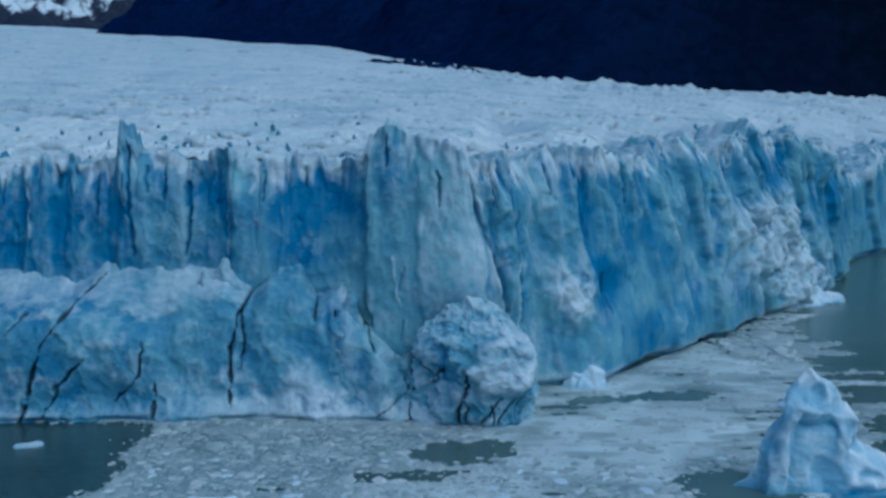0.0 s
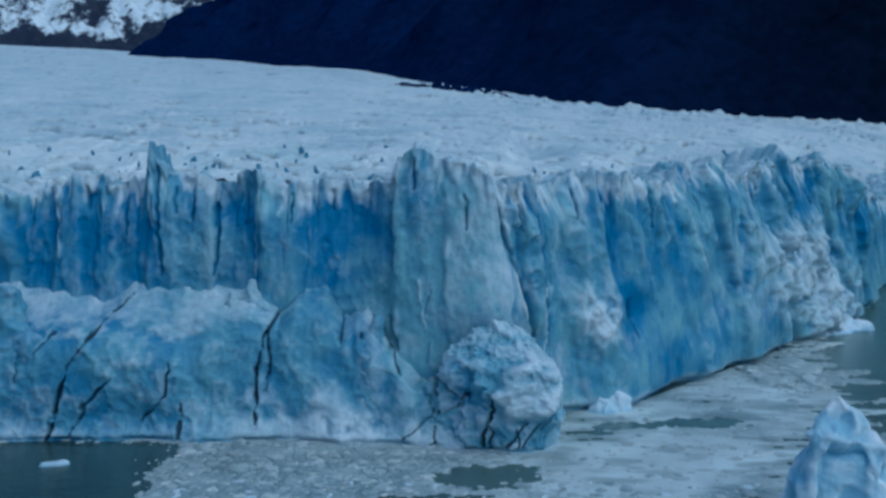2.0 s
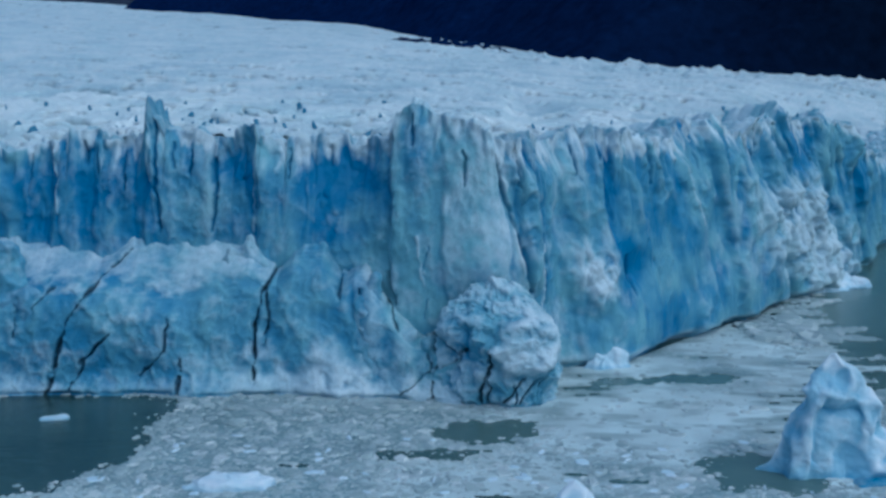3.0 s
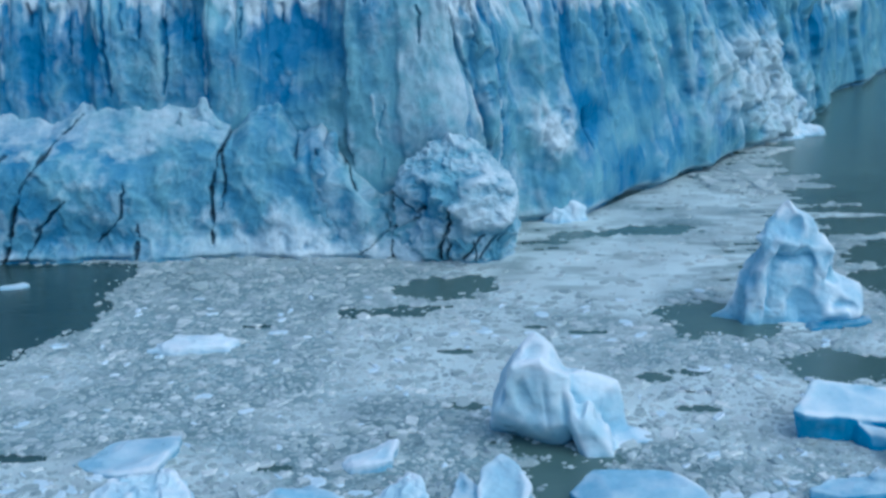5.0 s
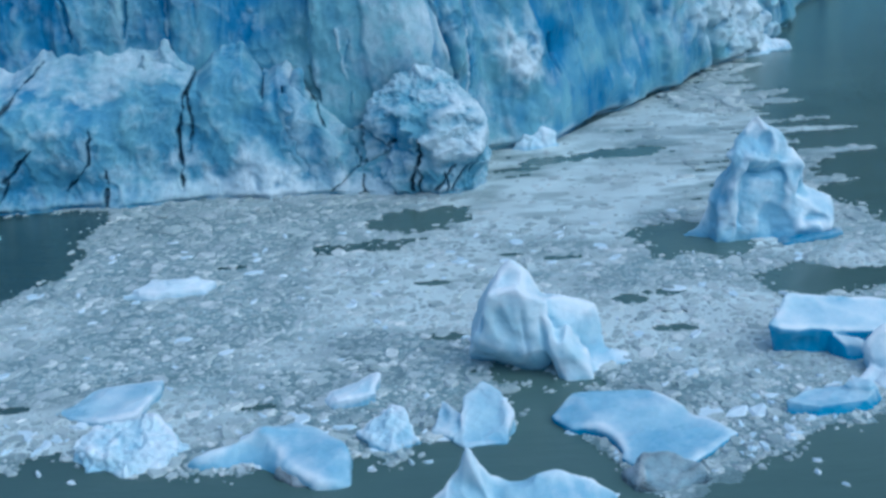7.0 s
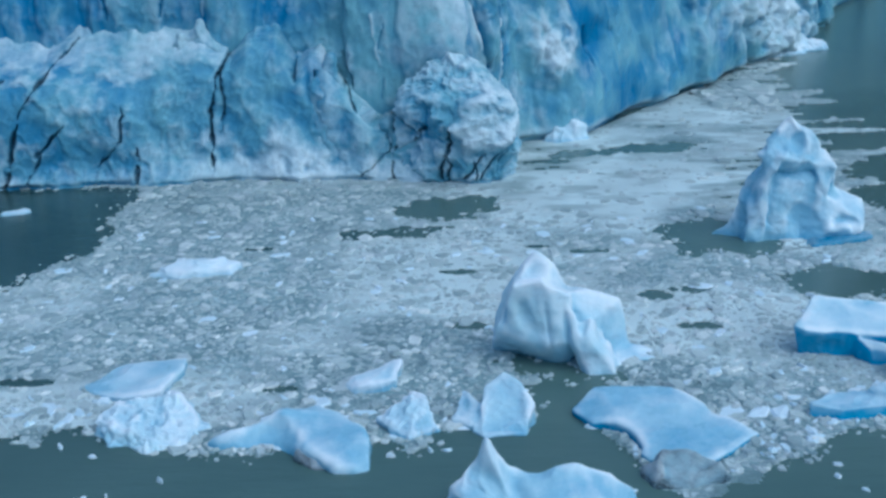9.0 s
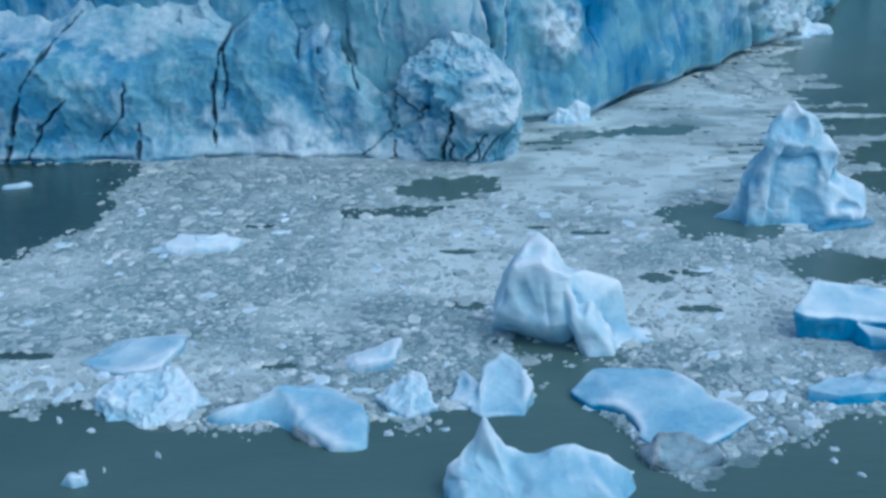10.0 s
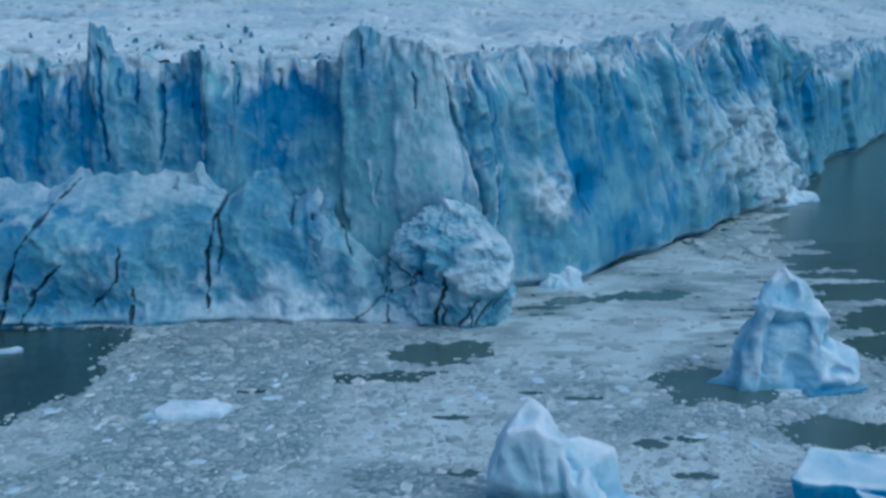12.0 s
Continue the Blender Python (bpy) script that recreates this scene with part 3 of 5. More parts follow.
def field_mesh():
    ys = np.concatenate([np.arange(278, 430, 0.8), 430 * (4450 / 430) ** np.linspace(0, 1, 260)])
    u = np.linspace(-0.48, 0.52, 640)
    Y, U = np.meshgrid(ys, u, indexing="ij")
    X = U * Y
    base = field_z(X, Y)
    behind = Y - plan_y(X)
    steep = np.clip(np.gradient(PLAN_Y, PLAN_X), 0, 2)
    behind = behind / np.hypot(1, np.interp(X, PLAN_X, steep))
    # the surface meets the rim of the cliff
    near = step(120, 4, behind)
    base = base * (1 - near) + (rim_z(X) - 2.6) * near
    wx, wy = 4 * fbm(X / 25, Y / 25, k=91), 4 * fbm(X / 25, Y / 25, k=95)
    f1, g, r = cells((X + wx) / 8.5, (Y + wy) / 6.0, 41)
    f2, g2, r2 = cells((X + wx) / 3.4, (Y + wy) / 3.0, 43)
    gash = step(0.3, 0.55, value_noise(X / 12, Y / 9, k=99) + 0.25 * step(460, 320, Y) - 0.2 * step(480, 700, Y))
    h = (1.4 + 0.6 * step(480, 330, Y)) * (r - 0.5) - (0.4 + 4.5 * gash) * np.exp(-(g / 0.17) ** 2) + (0.35 + 0.7 * step(460, 320, Y)) * (r2 - 0.5) + 0.35 * fbm(X / 3, Y / 3, k=97)
    h += 1.5 * fbm(X / 60, Y / 60, octaves=3, k=101) + 4 * fbm(X / 260, Y / 260, octaves=2, k=105) * step(420, 900, Y)
    h *= np.interp(Y, [280, 420, 800, 4450], [1.0, 0.8, 0.6, 0.6])
    h += 5.0 * np.clip(fbm(X / 9, Y / 30, octaves=3, k=109) - 0.35, 0, 1) * step(700, 1000, Y) * step(-150, 120, X)
    Z = base + h
    blue = 0.12 + 0.25 * fbm(X / 40, Y / 40, k=111) + 0.4 * gash * np.exp(-(g / 0.14) ** 2)
    # shade down in the crevasses, put into the colour as dark lines
    silt_shade = 1.0 * np.exp(-(g / 0.15) ** 2) * gash
    white = 0.5 + 0.3 * fbm(X / 18, Y / 30, k=117) + 0.5 * (r - 0.5) + 0.3 * (r2 - 0.5)
    ok = behind > 13.0
    keep = ok[1:, 1:] & ok[1:, :-1] & ok[:-1, 1:] & ok[:-1, :-1]
    q = grid_faces(len(ys), len(u), keep)
    P, tint = np.stack([X, Y, Z], -1).reshape(-1, 3), np.stack([blue, silt_shade, white], -1).reshape(-1, 3)
    P, q, tint = compact(P, q, tint)
    return mesh_from("ice_field", P, q, FIELD, tint)


part("ice_field", field_mesh(), glacier, "rough white crevassed ice field rising into the distance")


def ledge_mesh():
    """The lower terrace of shattered ice in front of the wall."""
    xs = np.linspace(-140, 3, 500)
    rows = 150
    v = np.linspace(0, 1, rows)[:, None]
    zs = np.interp(xs, [-140, -100, -81, -62, -48, -43, -40, -36, -29.5, -25.5, -22, -18, -14, -10, -6, 3], [23, 23, 24, 21, 25, 25, 25.5, 29, 30, 24, 27, 26, 20.5, 15, 12, 12])
    zt = np.interp(xs, [-140, -104, -93, -83, -76, -64, -50, -47, -43, -40, -36.5, -29.5, -26.5, -24, -20.5, -18, -14, -10, -6, 3], [33, 33.5, 33, 30.5, 35, 35.8, 35.6, 37, 32, 28.5, 33, 34, 30, 27.5, 30.5, 29, 23.5, 17.5, 14, 13])
    yf = np.interp(xs, [-140, -100, -40, -20, -5, 3], [274, 272, 273.5, 272.5, 270, 267])
    _, _, block = cells(xs / 3.4, 0 * xs + 0.5, 58)
    _, _, knob = cells(xs / 1.3, 0 * xs + 0.5, 59)
    rag = (1.4 * (block - 0.5) + 0.7 * (knob - 0.5)) * (0.7 + 1.1 * step(-48, -42, xs))
    X = np.broadcast_to(xs, (rows, len(xs)))
    k = 0.64
    up, over = np.clip(v / k, 0, 1), np.clip((v - k) / (1 - k), 0, 1)
    Z = -1.2 + up * (zs + 1.2) + over * (zt - zs)
    Y = yf + 0.10 * np.clip(Z, 0, 24) + np.interp(X, [-46, -40, -24, -12, 3], [15.5, 15, 14, 15, 14]) * over ** 0.85
    Z = Z + rag * over ** 3
    round_ = np.exp(-((v - k) / 0.07) ** 2)
    Y = Y + 1.2 * round_
    Z = Z - 1.0 * round_
    for _ in range(30):
        Y[1:-1], Z[1:-1] = 0.25 * (Y[:-2] + 2 * Y[1:-1] + Y[2:]), 0.25 * (Z[:-2] + 2 * Z[1:-1] + Z[2:])
    lump = fbm(X / 3.0, Z / 3.0 + over * 5, octaves=4, k=205)
    warp = 0.6 * fbm(X / 3, Z / 3, octaves=3, k=204)
    sa = scoops((X + 0.25 * Z + 2 * warp) / 8.5, (Z + warp) / 15 + over, 55)
    sb = scoops((X + warp) / 3.3, (Z + warp) / 4.2 + 3 * over, 56)
    out = 1.3 * (sa - 0.4) + 0.5 * (sb - 0.4) + 0.3 * (scoops((X + warp) / 1.4, (Z + warp) / 1.6 + 8 * over, 57) - 0.4) + 0.35 * lump * (0.5 + 0.8 * over) + 1.2 * fbm(X / 14, Z / 14, octaves=2, k=207)
    out = out * (1 - 0.45 * step(0.1, 0.5, over) * step(-38, -46, X))
    mound = step(0.15, 0.85, bump(X + 0.8 * lump, Z, -28.5, 4, 6.0, 9.0)) + 0.7 * step(0.15, 0.85, bump(X + 0.8 * lump, Z, -22.5, 0, 5, 8.5))
    out += 2.0 * step(5.5, 0.5, Z + 1.2 * lump) + 2.4 * mound + 1.8 * bump(X, Z, -18, 20, 2.6, 10) + 1.2 * bump(X, Z, -11, 9, 3, 8) - 0.6 * bump(X, Z, -22.5, 22, 0.8, 6)
    out -= (0.9 + 0.9 * value_noise(X / 6, 0 * X, k=209)) * np.exp(-((Z - 0.3) / 0.6) ** 2)
    silt_shade = np.zeros_like(out)

    def crack(width, depth, darken, *pts):
        nonlocal out, silt_shade
        d, a = away(X + 0.45 * fbm(X / 1.5, Z / 2, octaves=3, k=211), Z, *pts)
        w = width * (0.55 + 0.75 * value_noise(X / 1.6, Z / 2.4, k=212))
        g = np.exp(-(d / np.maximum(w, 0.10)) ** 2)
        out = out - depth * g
        silt_shade = np.maximum(silt_shade, darken * g)

    # each crack is carved and its inner shade painted on as a dark line
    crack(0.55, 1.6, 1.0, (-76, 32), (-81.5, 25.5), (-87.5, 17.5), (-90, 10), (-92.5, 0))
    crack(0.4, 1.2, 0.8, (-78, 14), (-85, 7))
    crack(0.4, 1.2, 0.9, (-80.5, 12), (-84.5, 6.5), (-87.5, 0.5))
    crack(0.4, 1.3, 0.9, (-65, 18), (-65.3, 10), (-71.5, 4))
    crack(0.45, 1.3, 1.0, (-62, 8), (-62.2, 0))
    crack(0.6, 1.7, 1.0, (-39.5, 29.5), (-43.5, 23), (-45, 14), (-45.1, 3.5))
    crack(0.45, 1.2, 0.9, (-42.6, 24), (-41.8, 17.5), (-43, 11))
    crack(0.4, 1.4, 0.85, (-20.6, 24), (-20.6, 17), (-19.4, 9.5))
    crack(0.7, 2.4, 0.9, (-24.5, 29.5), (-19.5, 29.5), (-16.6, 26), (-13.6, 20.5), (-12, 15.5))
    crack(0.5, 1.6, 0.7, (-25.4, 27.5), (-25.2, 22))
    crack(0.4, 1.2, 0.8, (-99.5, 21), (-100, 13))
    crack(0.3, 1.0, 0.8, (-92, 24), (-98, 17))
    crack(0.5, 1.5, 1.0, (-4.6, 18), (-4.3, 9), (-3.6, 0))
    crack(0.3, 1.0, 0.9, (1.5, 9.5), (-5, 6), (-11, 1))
    white = 0.10 + 0.14 * step(-22, -10, X) + 0.17 * fbm(X / 6, Z / 5, octaves=5, k=221, gain=0.6) + 0.30 * step(-0.1, 0.5, over + 0.25 * lump) * step(-36, -48, X) * step(1.2, 0.8, over)
    white += (0.05 + 0.25 * step(-60, -40, X)) * step(9.0, 2.0, Z + 2.6 * lump) + 0.12 * over + 0.35 * bump(X, Z, -18, 27, 3, 5) + 0.15 * step(9, 3, Z + 2 * lump) * step(-48, -42, X) + 0.3 * bump(X, Z, -27, 9, 6, 6)
    blue = 0.40 - 0.18 * step(-22, -10, X) + 0.22 * bump(X, Z, -31, 29, 5, 5) - 0.25 * (sa - 0.4) - 0.2 * (sb - 0.4) + 0.2 * fbm(X / 11, Z / 9, octaves=3, k=223) - 0.2 * over + 0.26 * step(-68, -88, X) + 0.04 * step(-46, -40, X) * step(-20, -28, X) + 0.12 * bump(X, Z, -52, 14, 9, 8)
    # the ledge's relief is shaded into its tint, hollows blue and edges white
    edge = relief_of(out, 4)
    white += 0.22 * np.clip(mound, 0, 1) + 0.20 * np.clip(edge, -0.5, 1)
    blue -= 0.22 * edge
    P = np.stack([X + 0 * out, Y - out * (1 - 0.8 * over), Z + out * 0.9 * over], -1)
    return mesh_from("ledge", P.reshape(-1, 3), grid_faces(rows, len(xs)), CLIFF, np.stack([blue, silt_shade, white], -1).reshape(-1, 3))


part("ledge", ledge_mesh(), glacier, "broken lower ledge with a white crushed top and dark cracks")


def toe_mesh():
    """The blunt block at the foot of the buttress: a steep cracked face under a sloping crushed crown."""
    n, rows, k = 280, 190, 0.58
    q = np.linspace(0, 1, n)
    px = np.interp(q, np.linspace(0, 1, 10), [-7, -4, 0, 4, 9, 14, 19, 22.4, 24, 24.5])
    py = np.interp(q, np.linspace(0, 1, 10), [276, 270, 266, 263.4, 261.4, 260.4, 261.2, 263.6, 270, 282])
    for _ in range(2):
        px = np.convolve(np.pad(px, 12, mode="edge"), np.ones(25) / 25, "valid")
        py = np.convolve(np.pad(py, 12, mode="edge"), np.ones(25) / 25, "valid")
    tx, ty = np.gradient(px), np.gradient(py)
    s, c = (ty / np.hypot(tx, ty))[None], (tx / np.hypot(tx, ty))[None]
    th = (2 * q - 1)[None]
    v = np.linspace(0, 1, rows)[:, None]
    up, over = np.clip(v / k, 0, 1), np.clip((v - k) / (1 - k), 0, 1)
    brow = np.interp(px, [-7, -3, 1, 5, 10, 15, 19, 22, 24.5], [11, 15, 18.5, 19.5, 18.5, 19.5, 18.5, 15.5, 11])[None]
    crown = np.interp(px, [-7, -3.5, -0.5, 4.5, 8, 13, 17, 20, 22.5, 24.5], [13, 17.5, 22, 25.6, 26.6, 26.6, 26.0, 24.2, 20, 13])[None]
    crown = crown + 1.2 * (ridged(px / 4.5, 0 * px + 0.4, octaves=3, k=299)[None] - 0.65) * 2
    Z = -1.0 + up * (brow + 1.0) + over ** 0.85 * (crown - brow)
    lump = fbm(th * 5 + 3, Z / 4 + over * 2, octaves=5, k=301, gain=0.55)
    under = np.interp(Z, [-1, 2, 8, 15, 22], [0.3, 0.2, 0.0, 0.0, 0.0])
    X = px[None] * (1 - 0.12 * over) + 9.5 * 0.12 * over - s * under
    Y = py[None] * (1 - over) + 274.5 * over + c * under
    _, g, r = cells(th * 3.6 + 0.25 * lump, Z / 10.0 + 0.4 * th, 61)
    silt_shade = np.zeros_like(Z)
    out = 3.0 * (scoops(th * 3.2 + 0.2 * lump, Z / 9 + 0.5 * over, 65) - 0.4) + 1.0 * (scoops(th * 8 + 0.3 * lump, Z / 3.5 + 2 * over, 66) - 0.4)
    out += 0.5 * (scoops(th * 19 + 0.5 * lump, Z / 1.6 + 5 * over, 67) - 0.4) + 0.55 * lump * (1 + 0.8 * over)
    out += 1.5 * fbm(th * 2.2, Z / 9, octaves=2, k=305)
    out += 2.6 * step(0.3, 0.6, bump(X + 0.8 * lump, Z, 16.5, 14.5, 7, 7.5))
    out += 0.5 - 1.0 * np.exp(-((Z - 0.2) / 0.7) ** 2)

    def crack(width, depth, darken, *pts):
        nonlocal out, silt_shade
        d, a = away(X + 0.5 * fbm(th * 9, Z / 2, octaves=3, k=311), Z, *pts)
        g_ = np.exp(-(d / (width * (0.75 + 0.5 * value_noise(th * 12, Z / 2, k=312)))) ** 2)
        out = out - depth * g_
        silt_shade = np.maximum(silt_shade, darken * g_)

    # cracks of the block, their depth shade painted into the tint
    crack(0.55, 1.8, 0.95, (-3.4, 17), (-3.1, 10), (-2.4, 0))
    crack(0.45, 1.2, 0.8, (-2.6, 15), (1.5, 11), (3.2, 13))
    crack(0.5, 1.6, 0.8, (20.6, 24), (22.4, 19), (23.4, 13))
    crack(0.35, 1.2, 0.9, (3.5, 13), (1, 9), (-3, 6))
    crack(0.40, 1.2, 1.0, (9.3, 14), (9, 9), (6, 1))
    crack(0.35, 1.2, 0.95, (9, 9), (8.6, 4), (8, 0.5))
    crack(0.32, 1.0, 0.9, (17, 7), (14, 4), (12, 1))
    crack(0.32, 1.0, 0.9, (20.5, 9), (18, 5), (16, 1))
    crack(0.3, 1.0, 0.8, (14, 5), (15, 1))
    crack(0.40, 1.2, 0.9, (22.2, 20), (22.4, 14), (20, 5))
    white = 0.20 + 0.22 * lump + 0.40 * step(0.25, 0.6, bump(X + 0.8 * lump, Z, 16.5, 15, 6.5, 7)) + 0.22 * step(-0.1, 0.3, over + 0.1 * lump)
    blue = 0.24 + 0.36 * bump(X, Z, 4, 12, 5, 7) + 0.25 * (r - 0.5) - 0.15 * over
    # shading by relief painted on: dents bluer, edges of the block whiter
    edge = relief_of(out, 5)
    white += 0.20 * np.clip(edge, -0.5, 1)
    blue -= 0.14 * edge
    P = np.stack([X + s * out * (1 - 0.5 * over), Y - c * out * (1 - 0.5 * over), Z + 0.6 * out * over + 0.2 * lump], -1)
    return mesh_from("toe", P.reshape(-1, 3), grid_faces(rows, n), CLIFF, np.stack([blue, silt_shade, white], -1).reshape(-1, 3))


part("toe", toe_mesh(), glacier, "rounded cracked block of pale ice at the cliff foot")


def blade_mesh(k, dense=0.1, crushed=0.5, blunt=1.6):
    """A thin pinnacle of ice, one metre wide and high, to be scaled."""
    rows, n = 9, 9
    v = np.linspace(0, 1, rows)[:, None]
    th = np.linspace(0, 2 * np.pi, n)[None]
    taper = (1 - v ** blunt) ** 0.9 + 0.03
    wob = 1 + 0.7 * fbm(np.cos(th) * 1.3 + k * 9, np.sin(th) * 1.3 + 2 * v, v * 2, octaves=3, k=400 + k)
    X = 0.5 * np.cos(th) * taper * wob + 0.25 * v * np.sin(k * 2.1) + 0.1 * value_noise(v * 3, k + 0 * v, k=405)
    Y = 0.32 * np.sin(th) * taper * wob
    Z = v + 0 * th
    P = np.stack([X, Y, Z], -1)
    t = np.stack([dense + 0.3 * (wob - 1), 0.15 * (dense > 0.5) + 0 * wob, crushed * (1 + 0.5 * v) + 0 * th], -1)
    return mesh_from("serac", P.reshape(-1, 3), grid_faces(rows, n), CLIFF, t.reshape(-1, 3), smooth=False)


BLADES = [blade_mesh(k, 0.15, 0.62) for k in range(6)]
# dark copies: the shade on a serac's side is in the tint
SHADED_SPIKES = [blade_mesh(k, 0.62, 0.10, 3.5) for k in range(6, 9)]
rng = random.Random(4)
for i in range(150):
    x = rng.uniform(-125, 250) if i % 3 else rng.uniform(-110, 120)
    back = rng.uniform(6, 24)
    y = float(plan_y(x)) + 0.07 * 60 + back * (1.0 if x < 20 else 1.6)
    ob = part("serac", BLADES[i % 6], glacier)
    tall = rng.uniform(2.5, 5.5)
    ob.matrix_local = pose(x, y, float(rim_z(x)) - 3.0 - 0.22 * back, rng.uniform(-8, 8), rng.uniform(-10, 10), rng.uniform(0, 180)) \
        @ Matrix.Diagonal((rng.uniform(1.6, 3.6), rng.uniform(1.8, 4.0), tall, 1))

# small seracs in the field behind the rim, their shaded sides put into the colour
for i in range(80):
    x = rng.gauss(-70, 32) if i % 4 else rng.uniform(-110, 130)
    y = float(plan_y(x)) + 20 + abs(rng.gauss(0, 50))
    near = float(step(120, 4, (y - plan_y(x))))
    ground = float(field_z(x, y)) * (1 - near) + (float(rim_z(x)) - 2.6) * near
    ob = part("serac", SHADED_SPIKES[i % 3], glacier, "small dark blue serac, coloured like a shaded side")
    ob.matrix_local = pose(x, y, ground - 0.9, rng.uniform(-6, 6), rng.uniform(-25, 25), rng.uniform(-60, 60)) \
        @ Matrix.Diagonal((rng.uniform(0.6, 1.7), rng.uniform(0.5, 1.2), rng.uniform(1.2, 2.6), 1))

# ---- mountains ----


def slope_mesh():
    fx, fy = [-805, -170, 10, 120, 435, 900, 1800], [3000, 2000, 1480, 1220, 1220, 1330, 1500]
    s = np.linspace(0, 1, 260)
    arc = np.concatenate([[0], np.cumsum(np.hypot(np.diff(fx), np.diff(fy)))])
    arc /= arc[-1]
    x, y = np.interp(s, arc, fx), np.interp(s, arc, fy)
    v = np.linspace(0, 1, 120)[:, None] ** 1.3 * 1300
    X, Y = x + 0.82 * v + 0 * v, y + 0.57 * v
    X = X + 25 * fbm(s[None] * 40, v / 90, octaves=4, k=501) * step(0, 150, v)
    Z = field_z(x, y) - 8 + 0.70 * v + 30 * fbm(s[None] * 30, v / 130, octaves=4, k=505) * step(0, 200, v) \
        + 3.5 * fbm(s[None] * 400, v / 9, octaves=3, k=507)
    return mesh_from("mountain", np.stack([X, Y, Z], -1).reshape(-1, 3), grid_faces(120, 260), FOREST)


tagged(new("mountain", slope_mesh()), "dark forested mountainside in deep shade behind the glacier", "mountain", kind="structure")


def peak_mesh():
    x, y = np.meshgrid(np.linspace(-2600, -250, 300), np.linspace(4380, 4900, 120))
    d = y - 4380
    Z = 322 + 0.8 * d + 110 * (ridged(x / 420, y / 300, octaves=5, k=601) - 0.6) * step(0, 200, d) + 25 * fbm(x / 60, y / 60, k=605) * step(0, 60, d)
    white = -0.04 + 0.46 * step(60, 120, d + 25 * fbm(x / 120, y / 120, k=609)) + 0.9 * (ridged(x / 130 + y / 500, y / 260, octaves=4, k=611) - 0.55)
    tint = np.stack([0 * x, 0 * x, white], -1)
    return mesh_from("snow_mountain", np.stack([x, y, Z], -1).reshape(-1, 3), grid_faces(120, 300), SNOW, tint.reshape(-1, 3))


tagged(new("snow_mountain", peak_mesh()), "distant snow-covered rocky mountain range", "mountain", kind="structure")


def moraine_mesh():
    s, v = np.meshgrid(np.linspace(0, 1, 120), np.linspace(0, 1, 14))
    x, y = -60 + 120 * s, 1240 - 40 * s
    w = np.sin(np.pi * v)
    P = np.stack([x + 10 * (v - 0.5), y + 16 * (v - 0.5), field_z(x, y) + 0.5 + w * (6 + 3 * fbm(s * 30, v * 2, k=615)) * np.sin(np.pi * s) ** 0.5], -1)
    return mesh_from("moraine", P.reshape(-1, 3), grid_faces(14, 120), FOREST)


tagged(new("moraine", moraine_mesh()), "dark rocky moraine strip along the ice margin", "moraine", kind="structure")

# ---- icebergs ----


def hull(rs, x, y, z0, z1, rx0, ry0, rx1, ry1, dx=0.0, dy=0.0, turn=0.0, tx=0.0, ty=0.0):
    """Corners of a blunt angular lobe: an uneven ring below and one above, shifted and tilted."""
    c, s = math.cos(radians(turn)), math.sin(radians(turn))
    pts = []
    for z, rx, ry, ox, oy, top in ((z0, rx0, ry0, 0, 0, 0), (z1, rx1, ry1, dx, dy, 1)):
        sides = rs.randint(6, 9)
        off = rs.uniform(0, 1)
        for i in range(sides):
            phi = 2 * math.pi * (i + off + rs.uniform(-0.3, 0.3)) / sides
            r = rs.uniform(0.85, 1.1)
            px, py = rx * r * math.cos(phi), ry * r * math.sin(phi)
            pts.append((x + ox + px * c - py * s, y + oy + px * s + py * c, z + top * (tx * px + ty * py + rs.uniform(-0.04, 0.04) * (z1 - z0))))
    return pts


